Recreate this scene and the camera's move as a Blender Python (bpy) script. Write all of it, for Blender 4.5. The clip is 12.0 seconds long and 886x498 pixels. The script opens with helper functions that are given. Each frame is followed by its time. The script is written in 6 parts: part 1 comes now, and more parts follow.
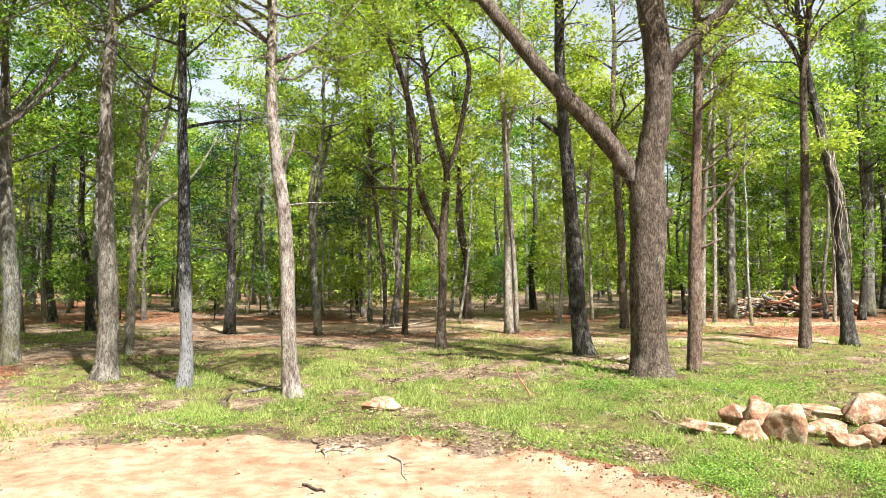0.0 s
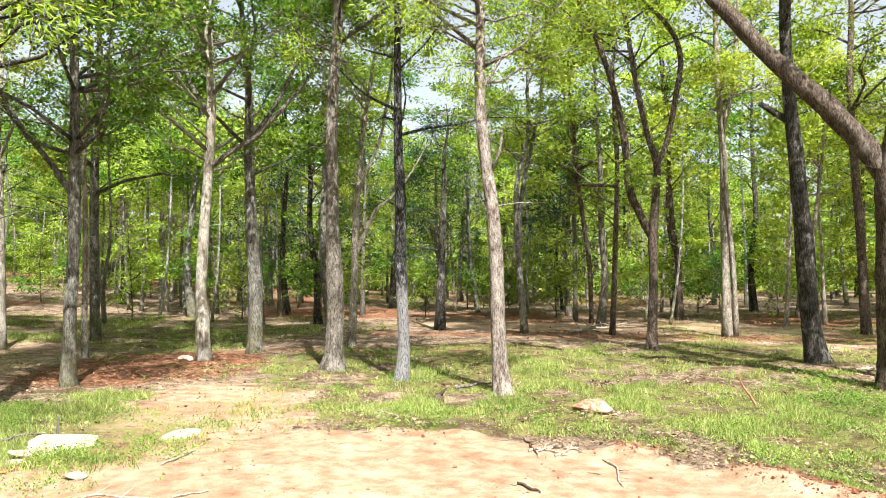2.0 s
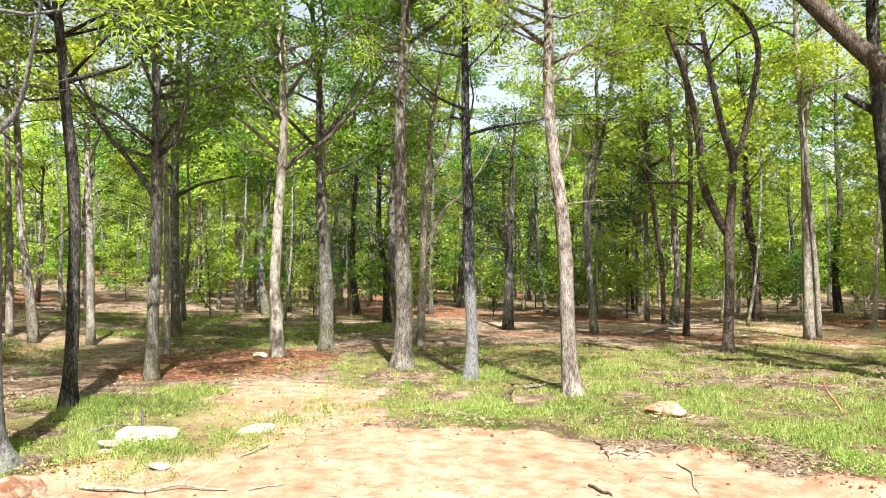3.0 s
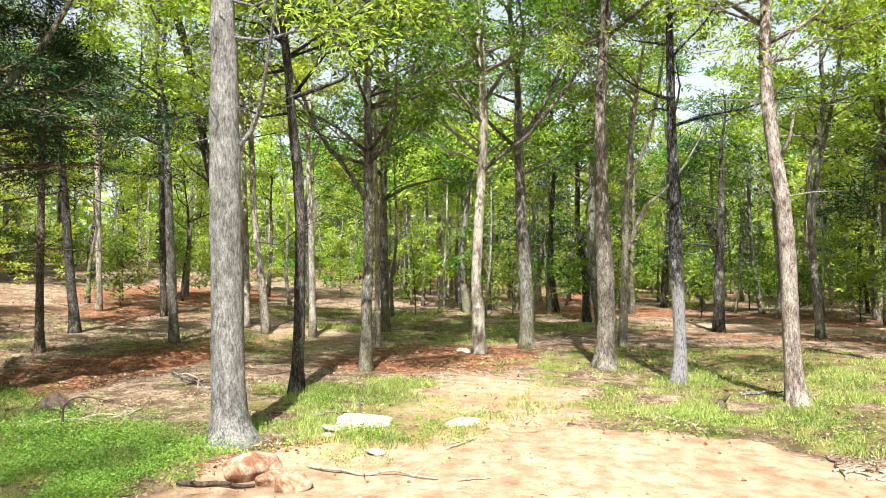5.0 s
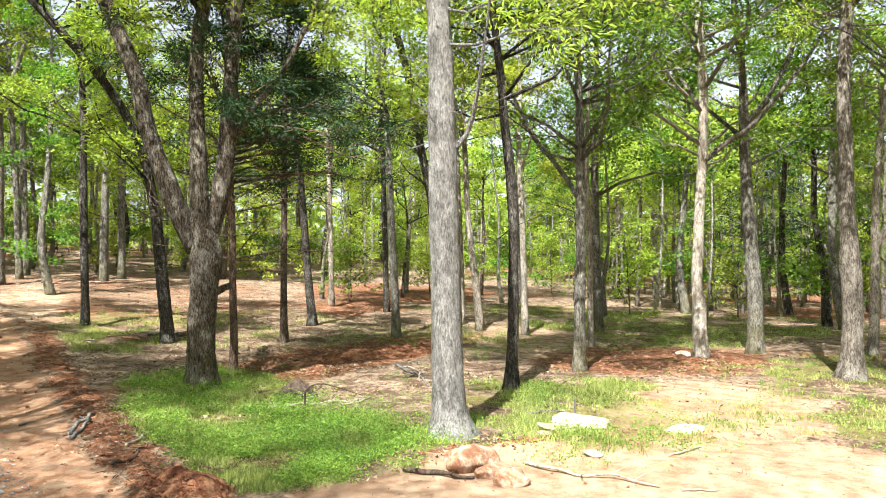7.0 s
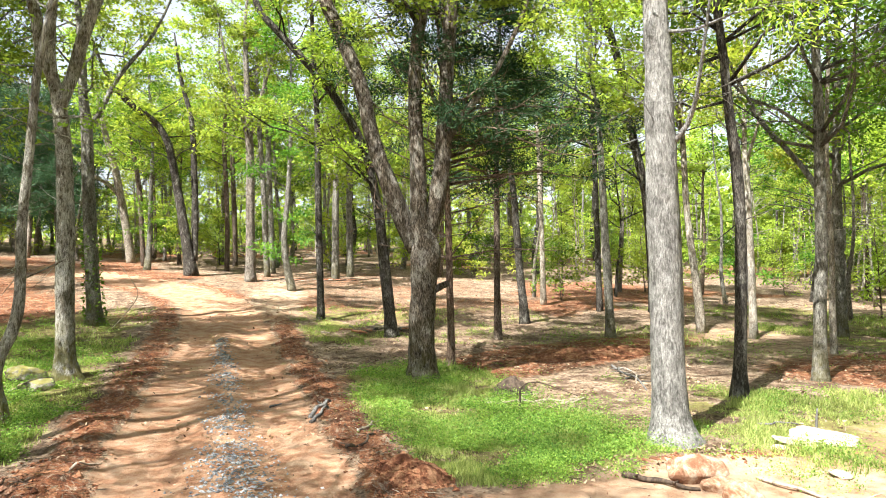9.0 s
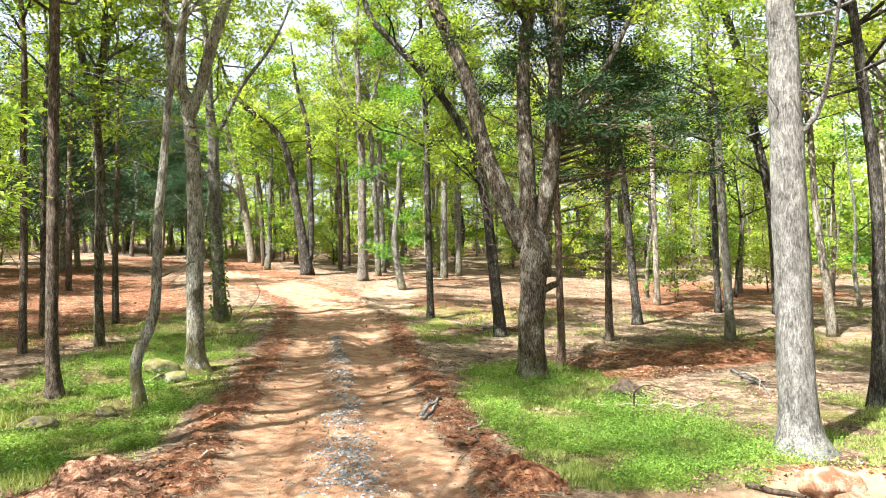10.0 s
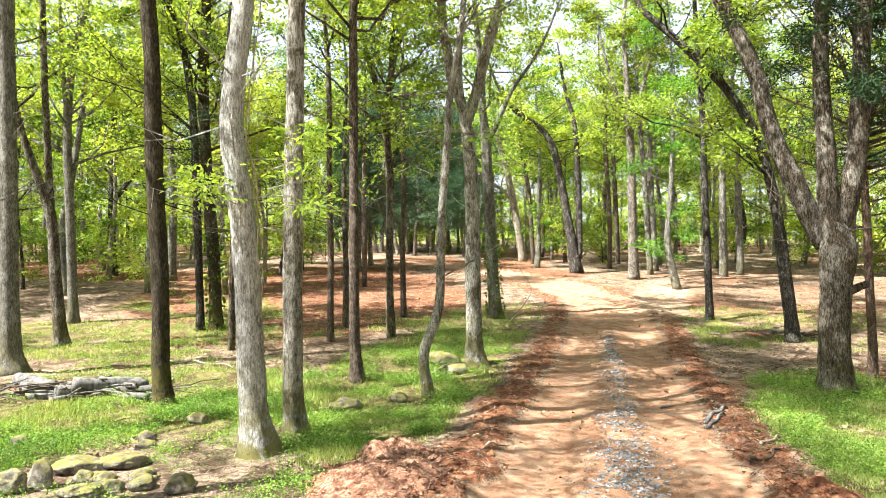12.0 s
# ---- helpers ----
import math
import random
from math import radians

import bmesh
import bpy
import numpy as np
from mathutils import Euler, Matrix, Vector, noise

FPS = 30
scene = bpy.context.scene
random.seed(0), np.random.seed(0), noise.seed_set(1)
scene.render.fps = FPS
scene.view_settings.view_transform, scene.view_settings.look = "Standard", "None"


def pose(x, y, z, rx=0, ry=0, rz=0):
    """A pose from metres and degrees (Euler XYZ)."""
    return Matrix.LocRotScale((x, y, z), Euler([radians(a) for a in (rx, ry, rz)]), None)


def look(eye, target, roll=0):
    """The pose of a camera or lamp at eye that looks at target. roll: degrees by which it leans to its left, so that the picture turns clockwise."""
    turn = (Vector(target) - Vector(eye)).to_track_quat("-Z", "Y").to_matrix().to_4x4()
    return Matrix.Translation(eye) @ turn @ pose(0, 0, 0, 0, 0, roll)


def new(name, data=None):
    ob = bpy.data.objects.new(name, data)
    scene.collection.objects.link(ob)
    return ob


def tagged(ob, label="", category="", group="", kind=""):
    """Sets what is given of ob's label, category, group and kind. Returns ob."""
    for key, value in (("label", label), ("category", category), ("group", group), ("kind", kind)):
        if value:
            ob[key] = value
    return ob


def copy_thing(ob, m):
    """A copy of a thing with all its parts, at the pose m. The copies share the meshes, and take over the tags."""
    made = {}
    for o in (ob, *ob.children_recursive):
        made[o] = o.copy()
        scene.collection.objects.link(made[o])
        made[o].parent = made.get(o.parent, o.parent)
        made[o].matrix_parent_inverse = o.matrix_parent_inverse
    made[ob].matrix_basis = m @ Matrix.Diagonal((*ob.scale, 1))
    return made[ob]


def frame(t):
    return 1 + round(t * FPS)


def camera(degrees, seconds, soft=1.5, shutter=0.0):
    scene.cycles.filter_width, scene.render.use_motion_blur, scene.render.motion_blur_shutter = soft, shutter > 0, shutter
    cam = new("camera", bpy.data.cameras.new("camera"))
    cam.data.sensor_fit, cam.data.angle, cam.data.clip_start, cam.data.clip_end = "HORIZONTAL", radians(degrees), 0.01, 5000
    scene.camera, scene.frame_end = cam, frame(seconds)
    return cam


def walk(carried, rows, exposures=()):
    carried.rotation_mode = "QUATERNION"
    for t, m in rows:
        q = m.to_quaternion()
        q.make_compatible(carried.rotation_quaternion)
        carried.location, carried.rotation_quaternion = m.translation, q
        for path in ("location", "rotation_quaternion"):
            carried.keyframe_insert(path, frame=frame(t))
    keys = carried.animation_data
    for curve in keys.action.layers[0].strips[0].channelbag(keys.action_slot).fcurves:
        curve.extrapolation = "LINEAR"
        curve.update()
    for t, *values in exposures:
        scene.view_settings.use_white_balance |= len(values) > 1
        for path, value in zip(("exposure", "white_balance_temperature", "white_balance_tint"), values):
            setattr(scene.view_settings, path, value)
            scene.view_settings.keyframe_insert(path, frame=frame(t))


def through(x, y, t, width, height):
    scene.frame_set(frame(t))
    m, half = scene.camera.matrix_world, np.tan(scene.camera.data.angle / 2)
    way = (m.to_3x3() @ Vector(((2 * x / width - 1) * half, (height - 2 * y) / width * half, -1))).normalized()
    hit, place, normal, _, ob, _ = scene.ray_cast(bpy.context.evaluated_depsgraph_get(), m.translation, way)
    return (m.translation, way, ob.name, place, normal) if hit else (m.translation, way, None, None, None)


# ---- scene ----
# A drone hovers in a woodland clearing and turns slowly to the left.
cam = camera(63.92, 12.0, soft=0.9)
EYE = 2.4
ROWS = [
    (0.0, 0.0, 0.0, 0.0, 0.0, 1.82, 0.48),
    (0.5, -0.042, 0.008, 0.008, 3.5, 1.81, 0.48),
    (1.0, -0.085, 0.013, 0.015, 7.44, 1.80, 0.48),
    (1.5, -0.113, 0.008, 0.027, 12.15, 1.79, 0.47),
    (2.0, -0.12, -0.002, 0.036, 16.21, 1.78, 0.45),
    (2.5, -0.127, -0.006, 0.037, 19.30, 1.77, 0.43),
    (3.0, -0.133, -0.008, 0.036, 21.65, 1.77, 0.43),
    (3.2, -0.14, -0.015, 0.034, 22.92, 1.77, 0.43),
    (4.8, -0.2, -0.035, 0.029, 35.78, 1.77, 0.45),
    (5.0, -0.212, -0.036, 0.029, 37.43, 1.78, 0.45),
    (5.5, -0.233, -0.04, 0.028, 41.38, 1.78, 0.45),
    (6.0, -0.25, -0.042, 0.025, 45.55, 1.80, 0.45),
    (6.5, -0.259, -0.052, 0.024, 50.07, 1.81, 0.45),
    (7.0, -0.267, -0.067, 0.025, 54.24, 1.81, 0.45),
    (8.8, -0.315, -0.096, 0.030, 69.38, 1.81, 0.45),
    (9.0, -0.318, -0.1, 0.032, 71.09, 1.81, 0.46),
    (9.5, -0.323, -0.11, 0.038, 75.51, 1.81, 0.47),
    (10.0, -0.325, -0.13, 0.041, 79.76, 1.82, 0.47),
    (10.5, -0.323, -0.156, 0.046, 84.39, 1.82, 0.47),
    (11.0, -0.32, -0.184, 0.055, 89.86, 1.82, 0.47),
    (11.5, -0.326, -0.212, 0.061, 95.35, 1.82, 0.46),
    (12.0, -0.338, -0.238, 0.062, 101.07, 1.82, 0.45),
]
walk(cam, [(t, pose(x, y, EYE + z, 90 + pitch, roll, yaw)) for t, x, y, z, yaw, pitch, roll in ROWS],
     exposures=[(0.0, 1.64, 6350, 8), (2.5, 1.66, 6350, 8), (6.5, 1.80, 6350, 8), (9.5, 2.08, 6350, 8), (11.5, 2.22, 6350, 8), (12.0, 2.23, 6350, 8)])

# ---- light: a high spring sun behind the right shoulder, blue sky ----
SUN_AZ, SUN_EL = 214.0, 55.0            # azimuth counted to the left from +y
sun_dir = Vector((-math.sin(radians(SUN_AZ)) * math.cos(radians(SUN_EL)),
                  math.cos(radians(SUN_AZ)) * math.cos(radians(SUN_EL)), math.sin(radians(SUN_EL))))
world = bpy.data.worlds.new("sky")
scene.world = world
world.use_nodes = True
wn = world.node_tree
wn.nodes.clear()
w_sky, w_bg, w_out = wn.nodes.new("ShaderNodeTexSky"), wn.nodes.new("ShaderNodeBackground"), wn.nodes.new("ShaderNodeOutputWorld")
w_sky.sky_type, w_sky.sun_disc = "NISHITA", False
w_sky.sun_elevation, w_sky.sun_rotation = radians(SUN_EL), radians(-SUN_AZ)
w_sky.air_density, w_sky.dust_density, w_sky.ozone_density = 1.0, 2.0, 1.0
w_bg.inputs["Strength"].default_value = 0.066
w_haze = wn.nodes.new("ShaderNodeMix")      # thin bright haze over the whole sky
w_haze.data_type, w_haze.blend_type = "RGBA", "ADD"
w_haze.inputs[0].default_value, w_haze.inputs[7].default_value = 1.0, (0.82, 0.80, 0.74, 1.0)
w_white = wn.nodes.new("ShaderNodeHueSaturation")
w_white.inputs["Saturation"].default_value = 0.45
wn.links.new(w_sky.outputs[0], w_white.inputs["Color"])
wn.links.new(w_white.outputs[0], w_haze.inputs[6])
wn.links.new(w_haze.outputs[2], w_bg.inputs[0])
wn.links.new(w_bg.outputs[0], w_out.inputs[0])
lamp = bpy.data.lights.new("sun", "SUN")
lamp.energy, lamp.angle, lamp.color = 5.0, radians(0.55), (1.0, 0.955, 0.87)
new("sun", lamp).matrix_world = look(sun_dir * 60, (0, 0, 0))


# ---- materials ----
class Nodes:
    """A small helper round a material's node tree."""

    def __init__(self, name):
        self.m = bpy.data.materials.new(name)
        self.m.use_nodes = True
        self.t = self.m.node_tree
        self.t.nodes.clear()
        self.out = self.t.nodes.new("ShaderNodeOutputMaterial")

    def add(self, kind, **values):
        n = self.t.nodes.new(kind)
        for k, v in values.items():
            setattr(n, k, v)
        return n

    def link(self, a, b):
        self.t.links.new(a, b)

    def val(self, socket, v):
        if isinstance(v, bpy.types.NodeSocket):
            self.link(v, socket)
        else:
            socket.default_value = v

    def coords(self, scale=(1, 1, 1), kind="Object"):
        c, m = self.add("ShaderNodeTexCoord"), self.add("ShaderNodeMapping")
        m.inputs["Scale"].default_value = scale
        self.link(c.outputs[kind], m.inputs[0])
        return m.outputs[0]

    def noise(self, vec, scale, detail=4.0, rough=0.6, distort=0.0):
        n = self.add("ShaderNodeTexNoise")
        self.link(vec, n.inputs["Vector"])
        n.inputs["Scale"].default_value, n.inputs["Detail"].default_value = scale, detail
        n.inputs["Roughness"].default_value, n.inputs["Distortion"].default_value = rough, distort
        return n.outputs["Fac"]

    def ramp(self, fac, stops):
        r = self.add("ShaderNodeValToRGB")
        while len(r.color_ramp.elements) < len(stops):
            r.color_ramp.elements.new(0.5)
        for e, (p, c) in zip(r.color_ramp.elements, stops):
            e.position, e.color = p, (*c, 1) if isinstance(c, tuple) else (c, c, c, 1)
        self.link(fac, r.inputs[0])
        return r.outputs[0]

    def mix(self, fac, a, b, how="MIX"):
        n = self.add("ShaderNodeMix", data_type="RGBA", blend_type=how)
        self.val(n.inputs[0], fac)
        for s, v in ((n.inputs[6], a), (n.inputs[7], b)):
            self.val(s, (*v, 1) if isinstance(v, tuple) else v)
        return n.outputs[2]

    def math(self, op, a, b=0.0):
        n = self.add("ShaderNodeMath", operation=op)
        self.val(n.inputs[0], a)
        self.val(n.inputs[1], b)
        return n.outputs[0]

    def bump(self, height, strength, distance):
        n = self.add("ShaderNodeBump")
        n.inputs["Strength"].default_value, n.inputs["Distance"].default_value = strength, distance
        self.link(height, n.inputs["Height"])
        return n.outputs[0]

    def surface(self, colour, rough=0.9, normal=None, spec=0.3):
        b = self.add("ShaderNodeBsdfPrincipled")
        self.val(b.inputs["Base Color"], colour if not isinstance(colour, tuple) else (*colour, 1))
        self.val(b.inputs["Roughness"], rough)
        b.inputs["Specular IOR Level"].default_value = spec
        if normal is not None:
            self.link(normal, b.inputs["Normal"])
        self.link(b.outputs[0], self.out.inputs[0])
        return self.m


def bark_material(name, dark, mid, light, lichen=None, much=0.5, furrow=1.0, moss=0.0, bare=None):
    """Furrowed bark: long cracks, plates, lichen blotches, a little moss towards the foot."""
    n = Nodes(name)
    dark, mid, light, lichen = (c and tuple(1.12 * (0.8 * k + 0.2 * (0.3 * c[0] + 0.55 * c[1] + 0.15 * c[2])) for k in c) for c in (dark, mid, light, lichen))
    v, w, y = n.coords((1, 1, 0.24)), n.coords(), n.coords((1, 1, 0.55))
    cracks = n.noise(v, 42, 7, 0.74, 0.3)
    plates = n.noise(y, 8, 6, 0.65)
    broad = n.noise(w, 0.9, 3, 0.5)
    c = n.ramp(cracks, [(0.41, dark), (0.5, mid), (0.60, light)])
    c = n.mix(n.ramp(plates, [(0.36, 0.6), (0.52, 0.0)]), c, dark)
    warp = n.add("ShaderNodeVectorMath", operation="ADD")
    nv = n.add("ShaderNodeTexNoise")
    nv.inputs["Scale"].default_value, nv.inputs["Detail"].default_value = 9.0, 4.0
    n.link(w, nv.inputs["Vector"])
    sc = n.add("ShaderNodeVectorMath", operation="SCALE")
    n.link(nv.outputs["Color"], sc.inputs[0])
    sc.inputs["Scale"].default_value = 0.16
    n.link(v, warp.inputs[0])
    n.link(sc.outputs[0], warp.inputs[1])
    vo = n.add("ShaderNodeTexVoronoi", feature="DISTANCE_TO_EDGE")
    vo.inputs["Scale"].default_value = 30.0
    n.link(warp.outputs[0], vo.inputs["Vector"])
    split = n.ramp(vo.outputs["Distance"], [(0.0, 0.0), (0.16, 1.0)])
    if lichen:
        spots = n.math("MULTIPLY", n.ramp(n.noise(y, 4.6, 8, 0.74), [(0.62 - 0.3 * much, 0.0), (0.71 - 0.3 * much, 0.9)]),
                       n.ramp(broad, [(0.3, 0.25), (0.6, 0.9)]))
        c = n.mix(spots, c, n.mix(n.ramp(cracks, [(0.38, 0.0), (0.52, 1.0)]), mid, lichen))
    c = n.mix(n.math("MULTIPLY", n.math("SUBTRACT", 1.0, split), 0.3), c, dark)
    c = n.mix(n.ramp(n.noise(w, 75, 4, 0.75), [(0.38, 0.45), (0.50, 0.0)]), c, dark)
    c = n.mix(0.8, c, n.ramp(n.noise(y, 6.5, 9, 0.8), [(0.36, 0.42), (0.50, 0.95), (0.64, 1.35)]), "MULTIPLY")
    if moss:
        z = n.add("ShaderNodeSeparateXYZ")
        n.link(w, z.inputs[0])
        foot = n.math("MULTIPLY", n.ramp(n.math("MULTIPLY", z.outputs[2], 0.5), [(0.0, 1.0), (0.7, 0.15)]), n.ramp(n.noise(w, 5, 4), [(0.36, 0.0), (0.52, moss)]))
        c = n.mix(foot, c, (0.17, 0.15, 0.035))
    if bare:
        # bark lost from the lower bole: weathered wood, ragged upper edge
        z = n.add("ShaderNodeSeparateXYZ")
        n.link(w, z.inputs[0])
        edge = n.math("ADD", n.math("MULTIPLY", z.outputs[2], 0.25), n.math("MULTIPLY", plates, 0.35))
        c = n.mix(n.ramp(edge, [(0.62, 1.0), (0.72, 0.0)]), c, n.ramp(cracks, [(0.38, mid), (0.52, bare)]))
    h = n.math("ADD", n.math("ADD", n.math("MULTIPLY", cracks, 0.8), n.math("MULTIPLY", plates, 0.3)), n.math("MULTIPLY", split, 0.35))
    return n.surface(c, 0.92, n.bump(h, 1.0, 0.05 * furrow), 0.15)


BARK = {
    "brown": bark_material("brown_bark", (0.045, 0.03, 0.022), (0.155, 0.108, 0.078), (0.28, 0.205, 0.155), (0.34, 0.29, 0.24), 0.3),
    "red": bark_material("reddish_bark", (0.08, 0.045, 0.03), (0.24, 0.145, 0.10), (0.36, 0.25, 0.18), (0.40, 0.34, 0.28), 0.3),
    "dark": bark_material("dark_bark", (0.022, 0.019, 0.017), (0.075, 0.063, 0.052), (0.16, 0.14, 0.115), (0.36, 0.35, 0.31), 0.35),
    "furrow": bark_material("dark_furrowed_bark", (0.018, 0.012, 0.009), (0.075, 0.055, 0.04), (0.16, 0.125, 0.095), None, 0, 1.4, 0.8),
    "grey": bark_material("grey_bark", (0.06, 0.055, 0.048), (0.19, 0.175, 0.15), (0.33, 0.31, 0.27), (0.42, 0.41, 0.37), 0.45, 1.0, 0.5),
    "greyfur": bark_material("grey_furrowed_bark", (0.11, 0.103, 0.095), (0.25, 0.24, 0.225), (0.36, 0.35, 0.335), (0.43, 0.42, 0.40), 0.36, 1.0),
    "greybrown": bark_material("grey_brown_bark", (0.07, 0.055, 0.043), (0.21, 0.175, 0.14), (0.36, 0.31, 0.26), (0.42, 0.38, 0.32), 0.45),
    "pale": bark_material("pale_bark", (0.12, 0.09, 0.065), (0.33, 0.275, 0.21), (0.50, 0.44, 0.36), (0.55, 0.51, 0.44), 0.5, 0.7),
    "white": bark_material("whitish_bark", (0.22, 0.16, 0.11), (0.40, 0.345, 0.275), (0.55, 0.50, 0.43), (0.60, 0.57, 0.51), 0.6, 0.7),
    "birch": bark_material("patchy_bark", (0.07, 0.045, 0.035), (0.26, 0.19, 0.15), (0.42, 0.34, 0.29), (0.56, 0.50, 0.445), 0.6, 0.8),
    "birchgrey": bark_material("pale_lichened_bark", (0.08, 0.075, 0.068), (0.31, 0.30, 0.28), (0.50, 0.49, 0.47), (0.72, 0.72, 0.70), 0.85, 0.8, 0.95),
    "snag": bark_material("charred_and_weathered_wood", (0.012, 0.011, 0.012), (0.055, 0.052, 0.052), (0.19, 0.185, 0.19), (0.50, 0.485, 0.49), 0.3, 0.9, 0.0, (0.33, 0.32, 0.335)),
    "mossy": bark_material("mossy_bark", (0.022, 0.016, 0.012), (0.105, 0.077, 0.055), (0.25, 0.20, 0.155), (0.46, 0.43, 0.37), 0.46, 1.1, 0.35),
    "lichen": bark_material("lichened_bark", (0.045, 0.036, 0.027), (0.155, 0.13, 0.10), (0.32, 0.285, 0.235), (0.72, 0.70, 0.64), 0.68, 0.9, 0.9),
}


def leaf_material(name, dark, bright, through=0.5, hue=0.03):
    """Thin leaf: gloss on top, light passing through, each leaf its own green."""
    n = Nodes(name)
    g = n.add("ShaderNodeNewGeometry")
    big = n.noise(n.coords(kind="Object"), 0.55, 2, 0.5)
    f = n.math("ADD", n.math("MULTIPLY", g.outputs["Random Per Island"], 0.75), n.math("MULTIPLY", n.math("SUBTRACT", big, 0.5), 0.9))
    c = n.ramp(f, [(0.0, dark), (0.8, bright)])
    h = n.add("ShaderNodeHueSaturation")
    oi = n.add("ShaderNodeObjectInfo")
    n.link(n.math("ADD", 0.5 - hue / 2, n.math("MULTIPLY", oi.outputs["Random"], hue)), h.inputs["Hue"])
    n.link(n.math("ADD", 0.85, n.math("MULTIPLY", oi.outputs["Random"], 0.3)), h.inputs["Value"])
    n.link(c, h.inputs["Color"])
    b, tr, ms = n.add("ShaderNodeBsdfPrincipled"), n.add("ShaderNodeBsdfTranslucent"), n.add("ShaderNodeMixShader")
    n.link(h.outputs[0], b.inputs["Base Color"])
    b.inputs["Roughness"].default_value, b.inputs["Specular IOR Level"].default_value = 0.6, 0.2 if through > 0.3 else 0.08
    warm = n.mix(1.0, h.outputs[0], (1.25, 1.2, 0.55), "MULTIPLY")
    n.link(warm, tr.inputs["Color"])
    ms.inputs[0].default_value = through
    n.link(b.outputs[0], ms.inputs[1])
    n.link(tr.outputs[0], ms.inputs[2])
    n.link(ms.outputs[0], n.out.inputs[0])
    return n.m


LEAF = {
    "oak": leaf_material("spring_oak_leaf", (0.115, 0.19, 0.03), (0.36, 0.47, 0.09)),
    "fresh": leaf_material("fresh_yellow_green_leaf", (0.21, 0.30, 0.042), (0.47, 0.57, 0.115)),
    "deep": leaf_material("deep_green_leaf", (0.045, 0.115, 0.018), (0.19, 0.32, 0.05)),
    "juniper": leaf_material("juniper_needle", (0.012, 0.033, 0.016), (0.05, 0.095, 0.042), 0.12, 0.015),
    "pine": leaf_material("pine_needle", (0.025, 0.065, 0.035), (0.085, 0.15, 0.075), 0.2, 0.015),
    "grass": leaf_material("young_grass", (0.13, 0.185, 0.04), (0.44, 0.475, 0.17), 0.35, 0.02),
    "weed": leaf_material("low_weed_leaf", (0.055, 0.145, 0.02), (0.28, 0.44, 0.08), 0.35, 0.03),
    "dry": leaf_material("dry_leaf", (0.07, 0.04, 0.024), (0.45, 0.335, 0.23), 0.1, 0.01),
}


